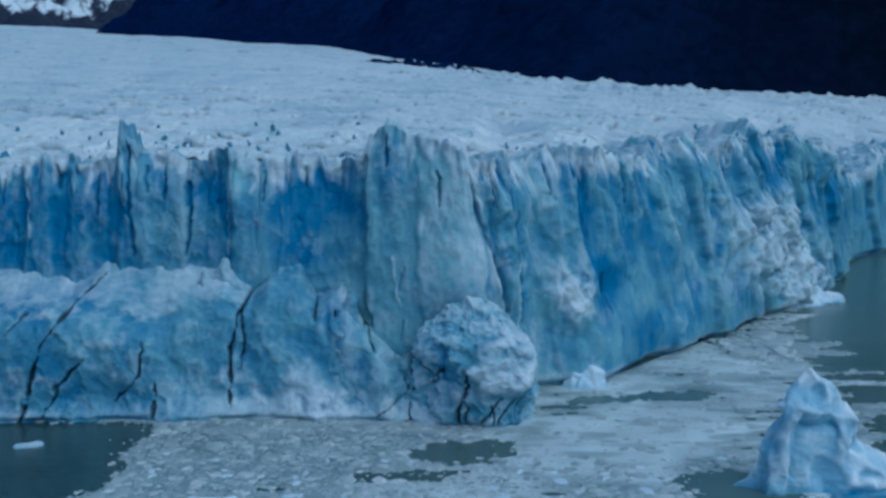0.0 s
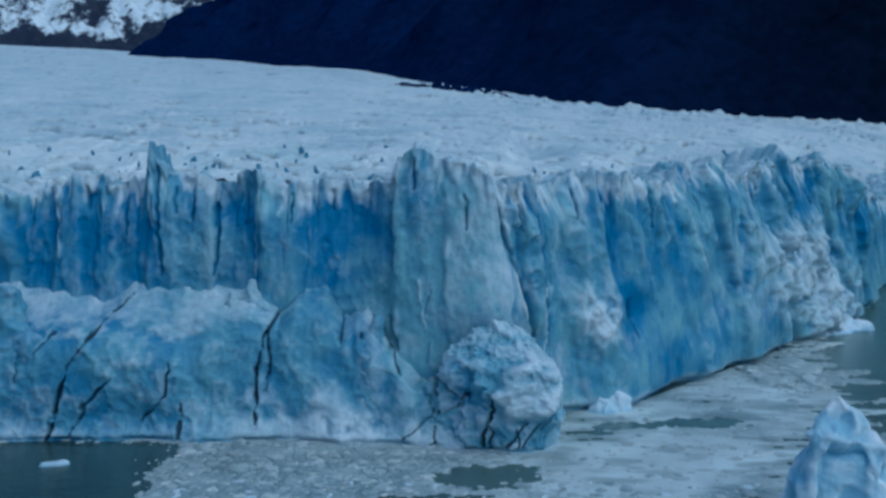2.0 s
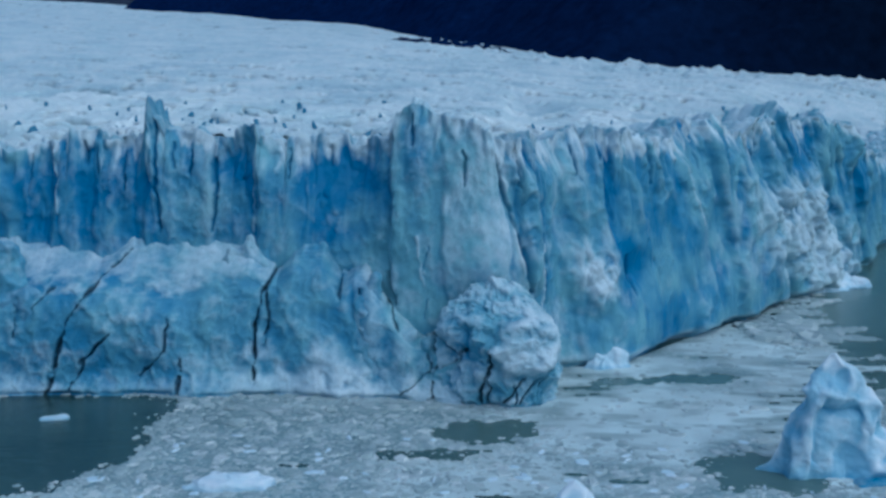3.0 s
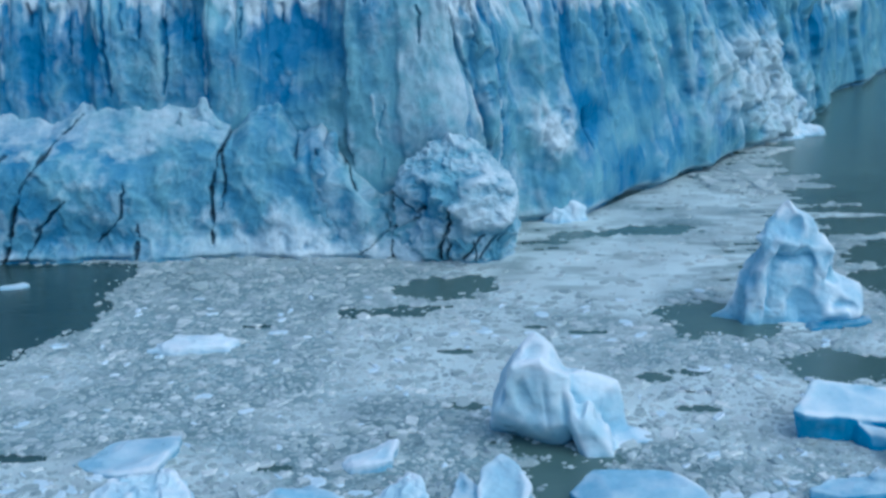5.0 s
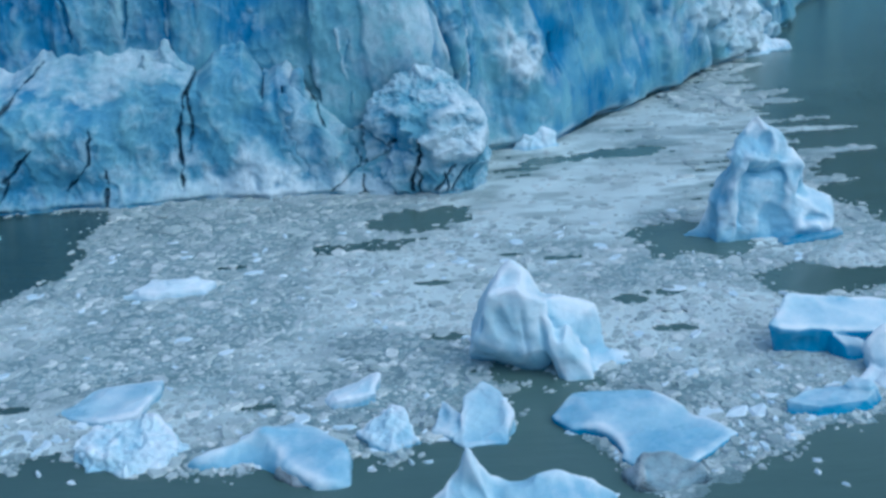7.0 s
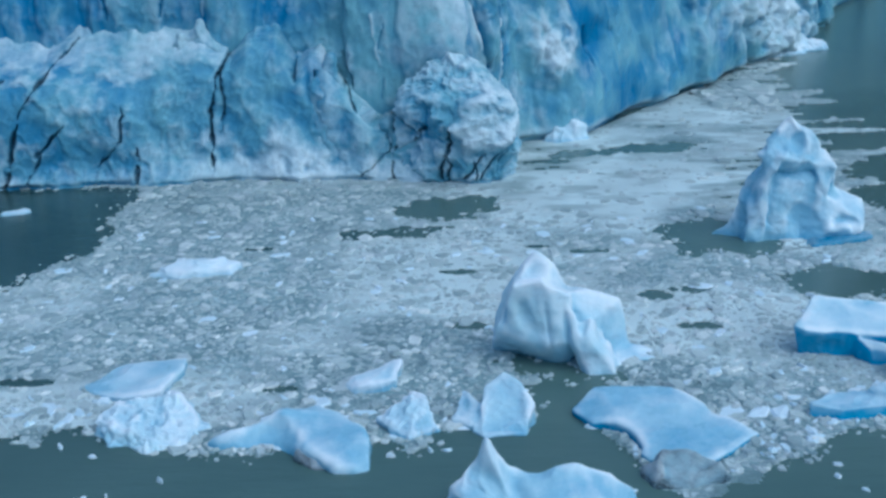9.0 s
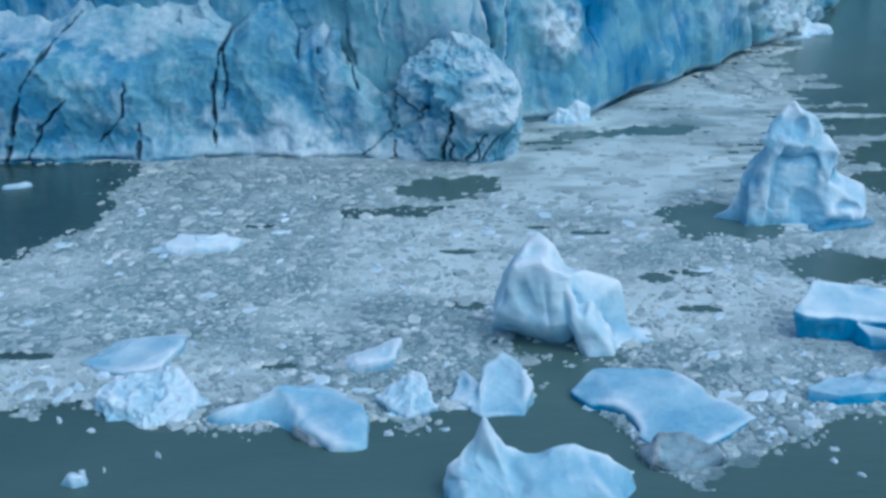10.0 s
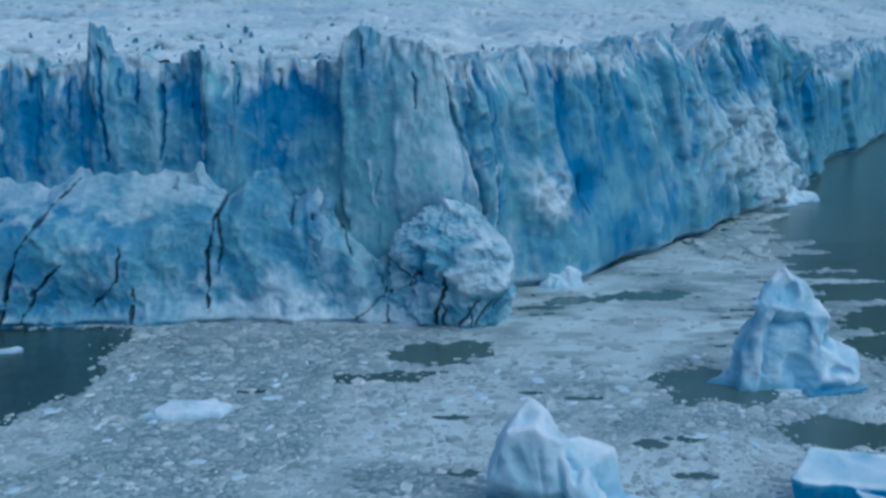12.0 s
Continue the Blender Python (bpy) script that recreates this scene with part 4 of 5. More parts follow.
def ice_body(name, lobes, mat, blue, white, rough, seed, cell, side, round_):
    """Angular lobes grown into one body, then worn and roughened."""
    rs = np.random.RandomState(900 + seed)
    bm = bmesh.new()
    for lobe in lobes:
        vs = [bm.verts.new(p) for p in (lobe if isinstance(lobe[0], tuple) else hull(rs, *lobe))]
        res = bmesh.ops.convex_hull(bm, input=vs)
        junk = [e for e in res["geom_interior"] + res["geom_unused"] if isinstance(e, bmesh.types.BMVert) and e.is_valid]
        bmesh.ops.delete(bm, geom=list(set(junk)), context="VERTS")
    raw = bpy.data.meshes.new("raw")
    bm.to_mesh(raw)
    bm.free()
    tmp = new("raw", raw)
    mod = tmp.modifiers.new("grow", "REMESH")
    mod.mode, mod.voxel_size = "VOXEL", cell
    wear = tmp.modifiers.new("wear", "SMOOTH")
    wear.iterations, wear.factor = round_, 0.5
    me = bpy.data.meshes.new_from_object(tmp.evaluated_get(bpy.context.evaluated_depsgraph_get()))
    bpy.data.objects.remove(tmp)
    bpy.data.meshes.remove(raw)
    n = len(me.vertices)
    P, N = np.empty(n * 3, np.float32), np.empty(n * 3, np.float32)
    me.vertices.foreach_get("co", P)
    me.vertices.foreach_get("normal", N)
    P, N = P.reshape(-1, 3).astype(float), N.reshape(-1, 3)
    x, y, z = P.T
    big = fbm(x / 3.6, y / 3.6, z / 3.6, octaves=3, k=700 + seed)
    crest = ridged(x / 2.2, y / 2.2, z / 3.4, octaves=4, k=740 + seed) - 0.6
    fine = fbm(x / 0.9, y / 0.9, z / 0.9, octaves=3, k=760 + seed)
    hollow = scoops3((x + 0.4 * big) / 5.2, (y + 0.4 * big) / 5.2, z / 5.2, k=800 + seed) - 0.4
    chips = scoops3(x / 1.7, y / 1.7, z / 1.7, k=810 + seed) - 0.4
    P = P + N * (rough * (0.35 * big + 2.0 * hollow + 0.5 * chips + 0.06 * fine))[:, None]
    wet = np.exp(-(np.clip(z, 0, 9) / 0.8) ** 2)
    # side puts the shade of steep low faces into the colour as deeper blue
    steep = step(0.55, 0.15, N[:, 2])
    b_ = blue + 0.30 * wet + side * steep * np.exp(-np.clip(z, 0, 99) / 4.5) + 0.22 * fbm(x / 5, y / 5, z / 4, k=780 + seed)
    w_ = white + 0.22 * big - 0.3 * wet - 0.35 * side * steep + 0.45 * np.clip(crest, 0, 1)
    me.vertices.foreach_set("co", P.astype(np.float32).ravel())
    at = me.attributes.new("ice", "FLOAT_COLOR", "POINT")
    at.data.foreach_set("color", np.clip(np.stack([b_, 0 * b_, w_, 1 + 0 * b_], -1), 0, 1).astype(np.float32).ravel())
    me.polygons.foreach_set("use_smooth", np.full(len(me.polygons), True))
    me.materials.clear()
    me.materials.append(mat)
    me.name = name
    me.update()
    return me


def iceberg(name, label, cx, cy, lobes, blue=0.3, white=0.4, rough=0.4, seed=0, cell=0.23, side=0.3, round_=6, group="icebergs", shelf=()):
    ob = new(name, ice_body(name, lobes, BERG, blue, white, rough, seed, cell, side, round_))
    ob.matrix_world = pose(cx, cy, 0)
    if shelf:
        part("waterline_shelf", ice_body("waterline_shelf", shelf, BERG, 0.75, 0.05, 0.25, seed + 40, cell, 0.3, 6), ob, "deep blue wet shelf at the waterline")
    return tagged(ob, label, "iceberg", group)


def ice_block(label, x, y, z, lobes, blue=0.3, white=0.4, rough=0.8, seed=0, cell=0.3, side=0.0, round_=2):
    """A block or pinnacle that has come away from the front but still leans on it."""
    ob = part("ice_block", ice_body("ice_block", lobes, CLIFF, blue, white, rough, 50 + seed, cell, side, round_), glacier, label)
    ob.matrix_local = pose(x, y, z)


def surface_net(D, low, cell):
    """Vertices, quads and their cells on the surface where the field D passes zero; inside is below zero."""
    shape = tuple(n - 1 for n in D.shape)
    corner = {(i, j, k): D[i:shape[0] + i, j:shape[1] + j, k:shape[2] + k] for i in (0, 1) for j in (0, 1) for k in (0, 1)}
    total, count = np.zeros(shape + (3,)), np.zeros(shape)
    for c, da in corner.items():
        for axis in range(3):
            if c[axis]:
                continue
            e = list(c)
            e[axis] = 1
            db = corner[tuple(e)]
            cross = (da < 0) != (db < 0)
            t = np.where(cross, da / np.where(cross, da - db, 1.0), 0.0)
            for i in range(3):
                total[..., i] += cross * (t if i == axis else c[i])
            count += cross
    at = np.argwhere(count > 0)
    spot = tuple(at.T)
    index = np.zeros(shape, np.int64)
    index[spot] = np.arange(len(at))
    verts = np.asarray(low) + cell * (at + total[spot] / count[spot][:, None])
    quads = []
    for axis in range(3):
        u, v = (axis + 1) % 3, (axis + 2) % 3
        ahead = np.roll(D, -1, axis)
        for sign in (True, False):
            e = np.argwhere(((D < 0) == sign) & ((ahead < 0) != sign))
            ok = (e[:, axis] < shape[axis]) & (e[:, u] > 0) & (e[:, v] > 0) & (e[:, u] < shape[u]) & (e[:, v] < shape[v])
            e = e[ok]
            ring = []
            for a, b in ((1, 1), (0, 1), (0, 0), (1, 0)):
                p = e.copy()
                p[:, u] -= a
                p[:, v] -= b
                ring.append(index[tuple(p.T)])
            quads.append(np.stack(ring if sign else ring[::-1], -1))
    return verts, np.concatenate(quads), spot


def planes_of(points):
    """Outward planes (n, d) of the convex body round the points."""
    bm = bmesh.new()
    bmesh.ops.convex_hull(bm, input=[bm.verts.new(p) for p in points])
    mid = sum((Vector(p) for p in points), Vector()) / len(points)
    rows = {}
    for f in bm.faces:
        f.normal_update()
        n = f.normal if f.normal.dot(f.verts[0].co - mid) > 0 else -f.normal
        if n.length > 0.5:
            rows[tuple(round(q, 2) for q in (*n, n.dot(f.verts[0].co)))] = (*n, n.dot(f.verts[0].co))
    bm.free()
    return list(rows.values())


def carved_mesh(name, lobes, carve, mat, blue, white, rough, seed, cell, blend, side, silt_shade, wear=2, warp=1.0):
    """Faceted lobes run together, hollowed by melt (carve: middle and radii of each hollow), then worn and chipped."""
    pts = np.array([p for lobe in lobes for p in lobe], float)
    low = pts.min(0) - 4 * cell
    dims = np.ceil((pts.max(0) + 4 * cell - low) / cell).astype(int) + 1
    gx, gy, gz = np.meshgrid(*(low[i] + cell * np.arange(dims[i]) for i in range(3)), indexing="ij", sparse=True)
    D = None
    for lobe in lobes:
        d = None
        for nx, ny, nz, off in planes_of(lobe):
            e = nx * gx + ny * gy + nz * gz - off
            d = e if d is None else np.maximum(d, e)
        if D is None:
            D = d
        else:
            h = np.clip(0.5 + 0.5 * (d - D) / blend, 0, 1)
            D = d + (D - d) * h - blend * h * (1 - h)
    for cx, cy, cz, rx, ry, rz in carve:
        e = -(np.sqrt(((gx - cx) / rx) ** 2 + ((gy - cy) / ry) ** 2 + ((gz - cz) / rz) ** 2) - 1) * min(rx, ry, rz)
        D = np.where(e > D, e, D)

    def soften(F, times):
        for _ in range(times):
            for ax in range(3):
                F = 0.25 * np.roll(F, 1, ax) + 0.5 * F + 0.25 * np.roll(F, -1, ax)
        return F

    D = soften(D, wear)
    wide = soften(D, 6)
    lap = -6 * wide
    for ax in range(3):
        lap = lap + np.roll(wide, 1, ax) + np.roll(wide, -1, ax)
    P, q, spot = surface_net(D, low, cell)
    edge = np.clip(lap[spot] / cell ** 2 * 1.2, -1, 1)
    x, y, z = P.T
    grads = np.gradient(wide, cell)
    N = np.stack([g[spot] for g in grads], -1)
    N /= np.linalg.norm(N, axis=1)[:, None] + 1e-9
    big = fbm(x / 4.2, y / 4.2, z / 4.2, octaves=3, k=700 + seed)
    hollow = scoops3((x + 0.4 * big) / 4.6, (y + 0.4 * big) / 4.6, z / 5.4, k=800 + seed) - 0.4
    chips = scoops3((x + 0.2 * big) / 1.5, y / 1.5, z / 1.3, k=810 + seed) - 0.4
    fine = fbm(x / 0.8, y / 0.8, z / 0.8, octaves=2, k=760 + seed)
    size = warp * min(1.0, 0.25 + 0.06 * float(np.ptp(z)))
    for reach, amount, k in ((5.0, 1.1 * size, 720), (1.9, 0.32 * size, 724), (0.8, 0.08 * size, 728)):
        P = P + amount * np.stack([value_noise(x / reach, y / reach, z / reach, k + i + seed) * (1.0, 1.0, 0.7)[i] for i in range(3)], -1)
    P = P + N * (rough * (0.3 * big + 1.5 * hollow + 0.7 * chips + (0.12 + 0.3 * (rough > 0.5)) * fine))[:, None]
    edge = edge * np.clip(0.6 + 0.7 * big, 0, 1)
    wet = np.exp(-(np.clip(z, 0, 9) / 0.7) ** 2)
    # shade of steep faces near the water, painted in by side below
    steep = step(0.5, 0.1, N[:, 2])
    # light on ridges and upward faces painted whiter, hollows bluer
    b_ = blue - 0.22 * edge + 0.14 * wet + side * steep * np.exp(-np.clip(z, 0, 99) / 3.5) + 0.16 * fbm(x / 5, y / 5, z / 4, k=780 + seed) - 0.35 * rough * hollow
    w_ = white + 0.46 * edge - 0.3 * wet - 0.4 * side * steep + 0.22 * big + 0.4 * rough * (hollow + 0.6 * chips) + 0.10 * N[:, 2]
    return mesh_from(name, P, q, mat, np.stack([b_, silt_shade * (0.6 + 0.5 * chips + 0.4 * wet), w_], -1))


def carved_berg(label, cx, cy, lobes, carve=(), blue=0.3, white=0.3, rough=0.3, seed=0, cell=0.2, blend=0.6, side=0.2, silt_shade=0.0, shelf=(), wear=2, warp=1.0):
    ob = new("iceberg", carved_mesh("iceberg", lobes, carve, BERG, blue, white, rough, seed, cell, blend, side, silt_shade, wear, warp))
    ob.matrix_world = pose(cx, cy, 0)
    if shelf:
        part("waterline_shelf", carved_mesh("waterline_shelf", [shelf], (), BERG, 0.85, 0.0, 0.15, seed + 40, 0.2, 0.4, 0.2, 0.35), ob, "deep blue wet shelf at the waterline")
    return tagged(ob, label, "iceberg", "icebergs")


def keel(*top, inset=0.94, depth=-1.0):
    """A slab: the given points of its top, and the same drawn in below the water."""
    n = len(top)
    mx, my = sum(p[0] for p in top) / n, sum(p[1] for p in top) / n
    return [*top, *((mx + (p[0] - mx) * inset, my + (p[1] - my) * inset, depth) for p in top)]


ice_block("leaning pinnacle of pale ice", -18.5, 274.5, 0, [(0, 0, -1, 22, 5.2, 3.5, 3.6, 2.2, 0.4, 1.5), (0.5, 1.5, 18, 27.5, 4.2, 2.6, 1.2, 0.5, 0.8, 0.4)], 0.42, 0.22, 1.0, 1, round_=7)
ice_block("angular block of pale ice", -9.5, 272.0, 0, [(0, 0, -1, 15, 5, 4, 3.6, 2.6, -0.6, 1.4), (2.5, -0.5, -1, 8, 3.4, 3, 2, 1.6)], 0.3, 0.3, 0.8, 3, round_=7)
ice_block("sharp pinnacle on the ledge", -47.5, 284, 26, [(0, 0, 0, 9.5, 5.5, 3, 0.8, 0.4, 0.6, 0.8), (-4, 0, 0, 6.5, 4.4, 2.5, 1.4, 0.6)], 0.25, 0.4, 0.9, 4, round_=7)
ice_block("blue-green block on the ledge", -33, 281, 20, [(0, 0, 0, 11, 4.2, 3.6, 2.6, 1.6, 0, 1), (4, 0, 0, 8.5, 3.2, 3, 1.8, 1.2)], 0.5, 0.12, 1.0, 5, round_=7)
ice_block("broken blue shoulder at the wall's edge", -103, 279, 14, [(0, 0, 0, 20, 7, 5, 4, 3, -1, 2), (5, -2, 0, 9, 5, 4, 2.5, 2)], 0.5, 0.15, 1.0, 7, round_=7)
ice_block("white crumbling buttress of ice", 124, 415, -1, [(0, 0, 0, 16, 12, 6, 4, 2.5, -4, 6, 48), (9, 9, 0, 9, 8, 5, 3, 2, 0, 4, 48)], 0.05, 0.6, 2.0, 11, 0.4)

carved_berg("tall sculpted iceberg with a white peaked cap and blue hollow face", 70, 217,
            [[(-8, -3, -1), (-9, 4, -1), (9, -3, -1), (10, 5, -1), (-4.2, -0.6, 15), (-4, 4, 15), (6.6, 0, 13.5), (6.6, 4, 13.5)],
             [(-7, 0, 15.6), (-5.5, -1.6, 14), (-5.5, 3, 16), (-2, -2.8, 16.3), (4, -3.0, 14.6), (9.2, -1.2, 12.6), (9.4, 2, 12.8), (7, 1, 17), (4.5, 0.8, 19.8), (3.4, 0.8, 20.2)],
             [(-5, -1, 16.4), (4, -2.2, 16.2), (5, 1.5, 18.2), (0, 0.5, 22.6), (0.6, 1.2, 22.2), (-2, 0.6, 20.8), (-4.6, 1, 18.2), (-1, 4, 18)],
             [(-7.4, -3.4, -1), (-5.2, -3.6, -1), (-4.2, -2.2, 15), (-2.6, -2.6, 15.6), (-5, 0, 14), (-5, 1, -1)],
             [(-14.4, 3.2, -1), (-13.8, 3.4, 0.1), (-8.6, 2.5, 3.8), (-6, 0, -1), (-6, 5, -1), (-6, 2, 5)],
             [(-9.4, 2.5, -1), (-8.6, 2.4, 3.6), (-6.4, 0.8, 12.4), (-4, 4, 12), (-4, -1, -1), (-4, 4, -1), (-5, -1, 8)],
             [(5.5, -4.0, -1), (6, -4.5, 2.0), (8, -1.5, 7), (9, 3, 8.5), (12, -3.4, 4.4), (15.2, -0.5, 5.8), (15.5, 2, 5.6), (16.5, 1, -1), (14, -3, -1), (16.3, 0, 2.5), (8, 5, -1), (14, -4.2, 1.6)],
             [(6, -1.6, 13.2), (8.8, -0.6, 12.2), (8.8, 2, 12.2), (10.4, -0.6, 7), (10.4, 3, 7), (11, -2, -1), (12, 4, -1), (5, -3, -1), (5, 3, -1), (6, 3, 13)]],
            carve=[(2.6, -11.6, 4.2, 6.6, 10.4, 9.6), (-9.4, -4.6, 9.4, 4.2, 6.0, 5.2), (-4.8, -3.4, 17.2, 2.0, 2.6, 1.7), (2.0, -5.4, 19.0, 4.6, 5.0, 2.9), (10.8, -2.4, 9.0, 3.4, 3.4, 2.6), (-3.4, -4.6, 9, 0.9, 2.6, 6.5), (7.2, -0.6, 17.4, 0.8, 2.4, 1.7), (10.2, -6.6, 3.4, 4.6, 3.6, 1.5)],
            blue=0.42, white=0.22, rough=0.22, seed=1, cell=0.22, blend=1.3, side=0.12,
            shelf=[(1, -7.5, -1), (3.2, -8.2, -1), (15.3, -5.5, -1), (16.5, -2, -1), (2, -3, -1), (3.5, -7.6, 0.25), (15, -5, 1.0), (15.8, -2.5, 1.0), (4, -4, 0.5)])
carved_berg("white iceberg with a fluted overhanging prow and low blue foot", 21, 165,
            [[(-8.3, -2.5, 9.9), (-7.2, -4, 12.7), (-2.6, -4.2, 13), (1.2, -4, 10.8), (2, -5, 4.5), (-3, -5, 3.4), (-5, -4.6, 3.5), (-9.9, -2, 5.2), (-9.8, 0, 3.0),
              (-8.5, 2.5, 9.5), (-6, 2, 12.6), (-3, 1.5, 13.6), (2, 3, 10), (-9, 3.5, -1), (-4.5, 0.5, -1), (3, 4, -1), (1, -2, -1), (-9.2, 2.4, 0.6)],
             [(-7, -2.5, 12), (-2, -2.6, 12.6), (-2.9, 0.2, 16.4), (-3.5, 0.8, 16.0), (-6, 1.5, 12), (1.5, 1.5, 10.5), (-2, -0.5, 15)],
             [(0.4, -4.4, 8), (3, -4.2, 8.4), (2.0, -6.0, -1), (3.2, -8, -1), (7.6, -8.3, -1), (8.4, -4.5, -1), (6.4, -3, 5.4), (7.2, -7.8, 0.4), (4.4, -6.8, 3.8), (4, -1, -1)],
             [(1, -1, 10.4), (4.6, 0, 10.2), (9, 1, 8.2), (9.6, 1, 4), (10.2, 0, -1), (3, -4, -1), (4, -3, 6), (9, 5, -1), (8.6, 4, 7), (2, 5, 9), (1, 5, -1)],
             keel((7, -6, 0.1), (8, -4.5, 0.35), (14.5, -2.5, 0.2), (13, 3, 0.3), (8, 3, 0.9))],
            carve=[(-5.7, -8.0, 8.0, 2.4, 4.5, 6.2), (-2.0, -8.3, 7.6, 1.5, 4.2, 6.4), (0.7, -8.0, 7, 1.1, 3.8, 5.4), (3.0, -6.6, 9, 1.2, 3.2, 4.0), (-8.9, -4.4, 8, 1.2, 2.4, 3.6), (7.4, -4.6, 6.5, 2.6, 3.2, 3.4)],
            blue=0.16, white=0.38, rough=0.18, seed=2, cell=0.2, blend=1.0, warp=0.6, side=0.22)
carved_berg("low light-blue iceberg with two sharp crests", 13.5, 122,
            [[(-11.5, -3, -1), (-11, 2, -1), (-10.4, 0, 4.2), (-8.5, 0.3, 5.5), (-6.5, 0.3, 5.8), (-4, -0.2, 4.6), (-4, 3, -1), (-3, -6, -1), (-8.5, -6, -1), (-6, -3, 4), (-9.5, -3.5, 2.4)],
             [(-8, 0.3, 4), (-5.7, 0, 8.9), (-5.3, -0.5, 8.4), (-2.6, 0.2, 4.6), (-4, -3.4, 3.4), (-8, 2, -1), (-2, 2, -1), (-3, -5, -1), (-7, -4, -1)],
             [(-5, -6, -1), (-4, 3, -1), (-2.6, 0.2, 4.7), (3.6, 0, 5.6), (4.6, 0, 5.1), (7.6, 0, 3.5), (10.9, 0, 0.6), (11.5, -1, -1), (9, -6, -1), (6, -3.5, 2.5), (0, -4, 2.6), (9, 3, -1)]],
            carve=[(-0.4, 0, 6.7, 2.5, 7, 2.6), (-3.4, -6.6, 4.6, 1.6, 4.0, 3.4), (1, -9, 5, 6, 5, 3.4), (6.8, -1, 6.2, 2.0, 4, 2.0)],
            blue=0.40, white=0.10, rough=0.18, seed=3, cell=0.16, blend=1.0, side=0.05)
carved_berg("flat-topped tilted iceberg slab with a deep blue side", 62, 162,
            [[(-7.8, -1, 4.9), (-6.4, -2.0, 4.4), (-0.7, -2.2, 3.5), (6, -3, 3.2), (12, -3, 3), (-3.2, 4, 7.6), (8, 4, 5.6), (14, 4, 5), (-6.5, -0.2, -1), (0, -0.8, -1), (6, -2, -1), (13, -2, -1), (-3, 5, -1), (13, 5, -1)],
             [(1, -3, 3.4), (5, -4.5, 3), (1.5, -3.4, -1), (3, -6, -1), (6, -6, -1), (2.2, -4.5, 2.5), (6, -5.5, 2), (6, 0, -1), (1, 0, -1)]],
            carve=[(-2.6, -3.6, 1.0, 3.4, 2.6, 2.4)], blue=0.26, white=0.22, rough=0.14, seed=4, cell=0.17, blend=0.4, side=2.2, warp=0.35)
carved_berg("rounded white iceberg leaning beside a blue slab", 69.5, 153,
            [[(-4.6, -1, -1), (-4, 3, -1), (5, -4, -1), (6, 3, -1), (-3.6, 0, 4.6), (-1.6, 0.6, 6.4), (2.6, 0.6, 6.2), (4.8, 0.4, 4.6), (0, -3, 3.2), (-3, -3.4, -1)],
             keel((-7.5, -4.5, 0.5), (-4, -1, 1.6), (4, -2, 1.8), (5, -6, 0.8), (-3, -7.5, 0.4))],
            carve=[(-1, -5, 4.4, 2.6, 3.6, 3.0)], blue=0.26, white=0.30, rough=0.4, seed=5, side=0.2)
carved_berg("broad tilted slab of smooth light-blue ice", 31, 140,
            [keel((-11.4, 5.2, 0.7), (-7.2, 9, 2.3), (2.6, 8, 2.7), (12, -3.4, 0.5), (8, -7.2, 0.6), (3, -11.6, 0.4), (-3.2, -9.3, 0.7))],
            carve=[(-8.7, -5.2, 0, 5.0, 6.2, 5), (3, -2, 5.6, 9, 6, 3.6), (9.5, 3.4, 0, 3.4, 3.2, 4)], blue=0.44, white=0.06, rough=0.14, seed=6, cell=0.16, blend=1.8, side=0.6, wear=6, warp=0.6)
carved_berg("low arched light-blue iceberg at the edge of open water", -16, 139,
            [[(-12, 2, -1), (-9, -0.4, -1), (-11.5, 1.5, 0.4), (-9.6, 0.3, 1.5), (-6.3, 2.4, 2.6), (-1.5, 4, 3.0), (-5.6, 1.2, -1), (-1, 0.6, -1), (-1, 4, -1), (-8, 4, -1)],
             [(-3, 1.5, -1), (-2, 4.5, 3), (2.7, 7.5, 2.6), (6, 4, 3.2), (9, 0, 2.5), (9.6, -4, 1.3), (9.4, -7.0, -0.1), (6, -7.0, -0.1), (2, -3.4, 1.8), (5, -6.4, 1.2), (9.6, -7, -1), (5.6, -7, -1), (2, -3.4, -1), (9.5, 0, -1), (3, 7, -1), (0, 1, 2.4)]],
            carve=[(-4.4, -1.6, 1.6, 3.6, 2.6, 2.2), (1.6, -1.4, 4.6, 3.4, 3.4, 2.4)], blue=0.44, white=0.08, rough=0.14, seed=9, cell=0.15, blend=2.4, side=0.05, wear=14)
carved_berg("dark wet shard of ice at the berg edge", -13.2, 133.6,
            [[(-2.4, 2.6, 1.2), (-1.4, 2.8, 1.5), (0.6, 0.6, 1.2), (3.4, -1.6, 0.3), (-2.6, 1.6, -1), (3, -2.2, -1), (-1, 3.4, -1), (0.4, -0.6, 0.3)]], blue=0.05, white=0.3, rough=0.3, seed=33, cell=0.1, blend=0.2, silt_shade=0.95)
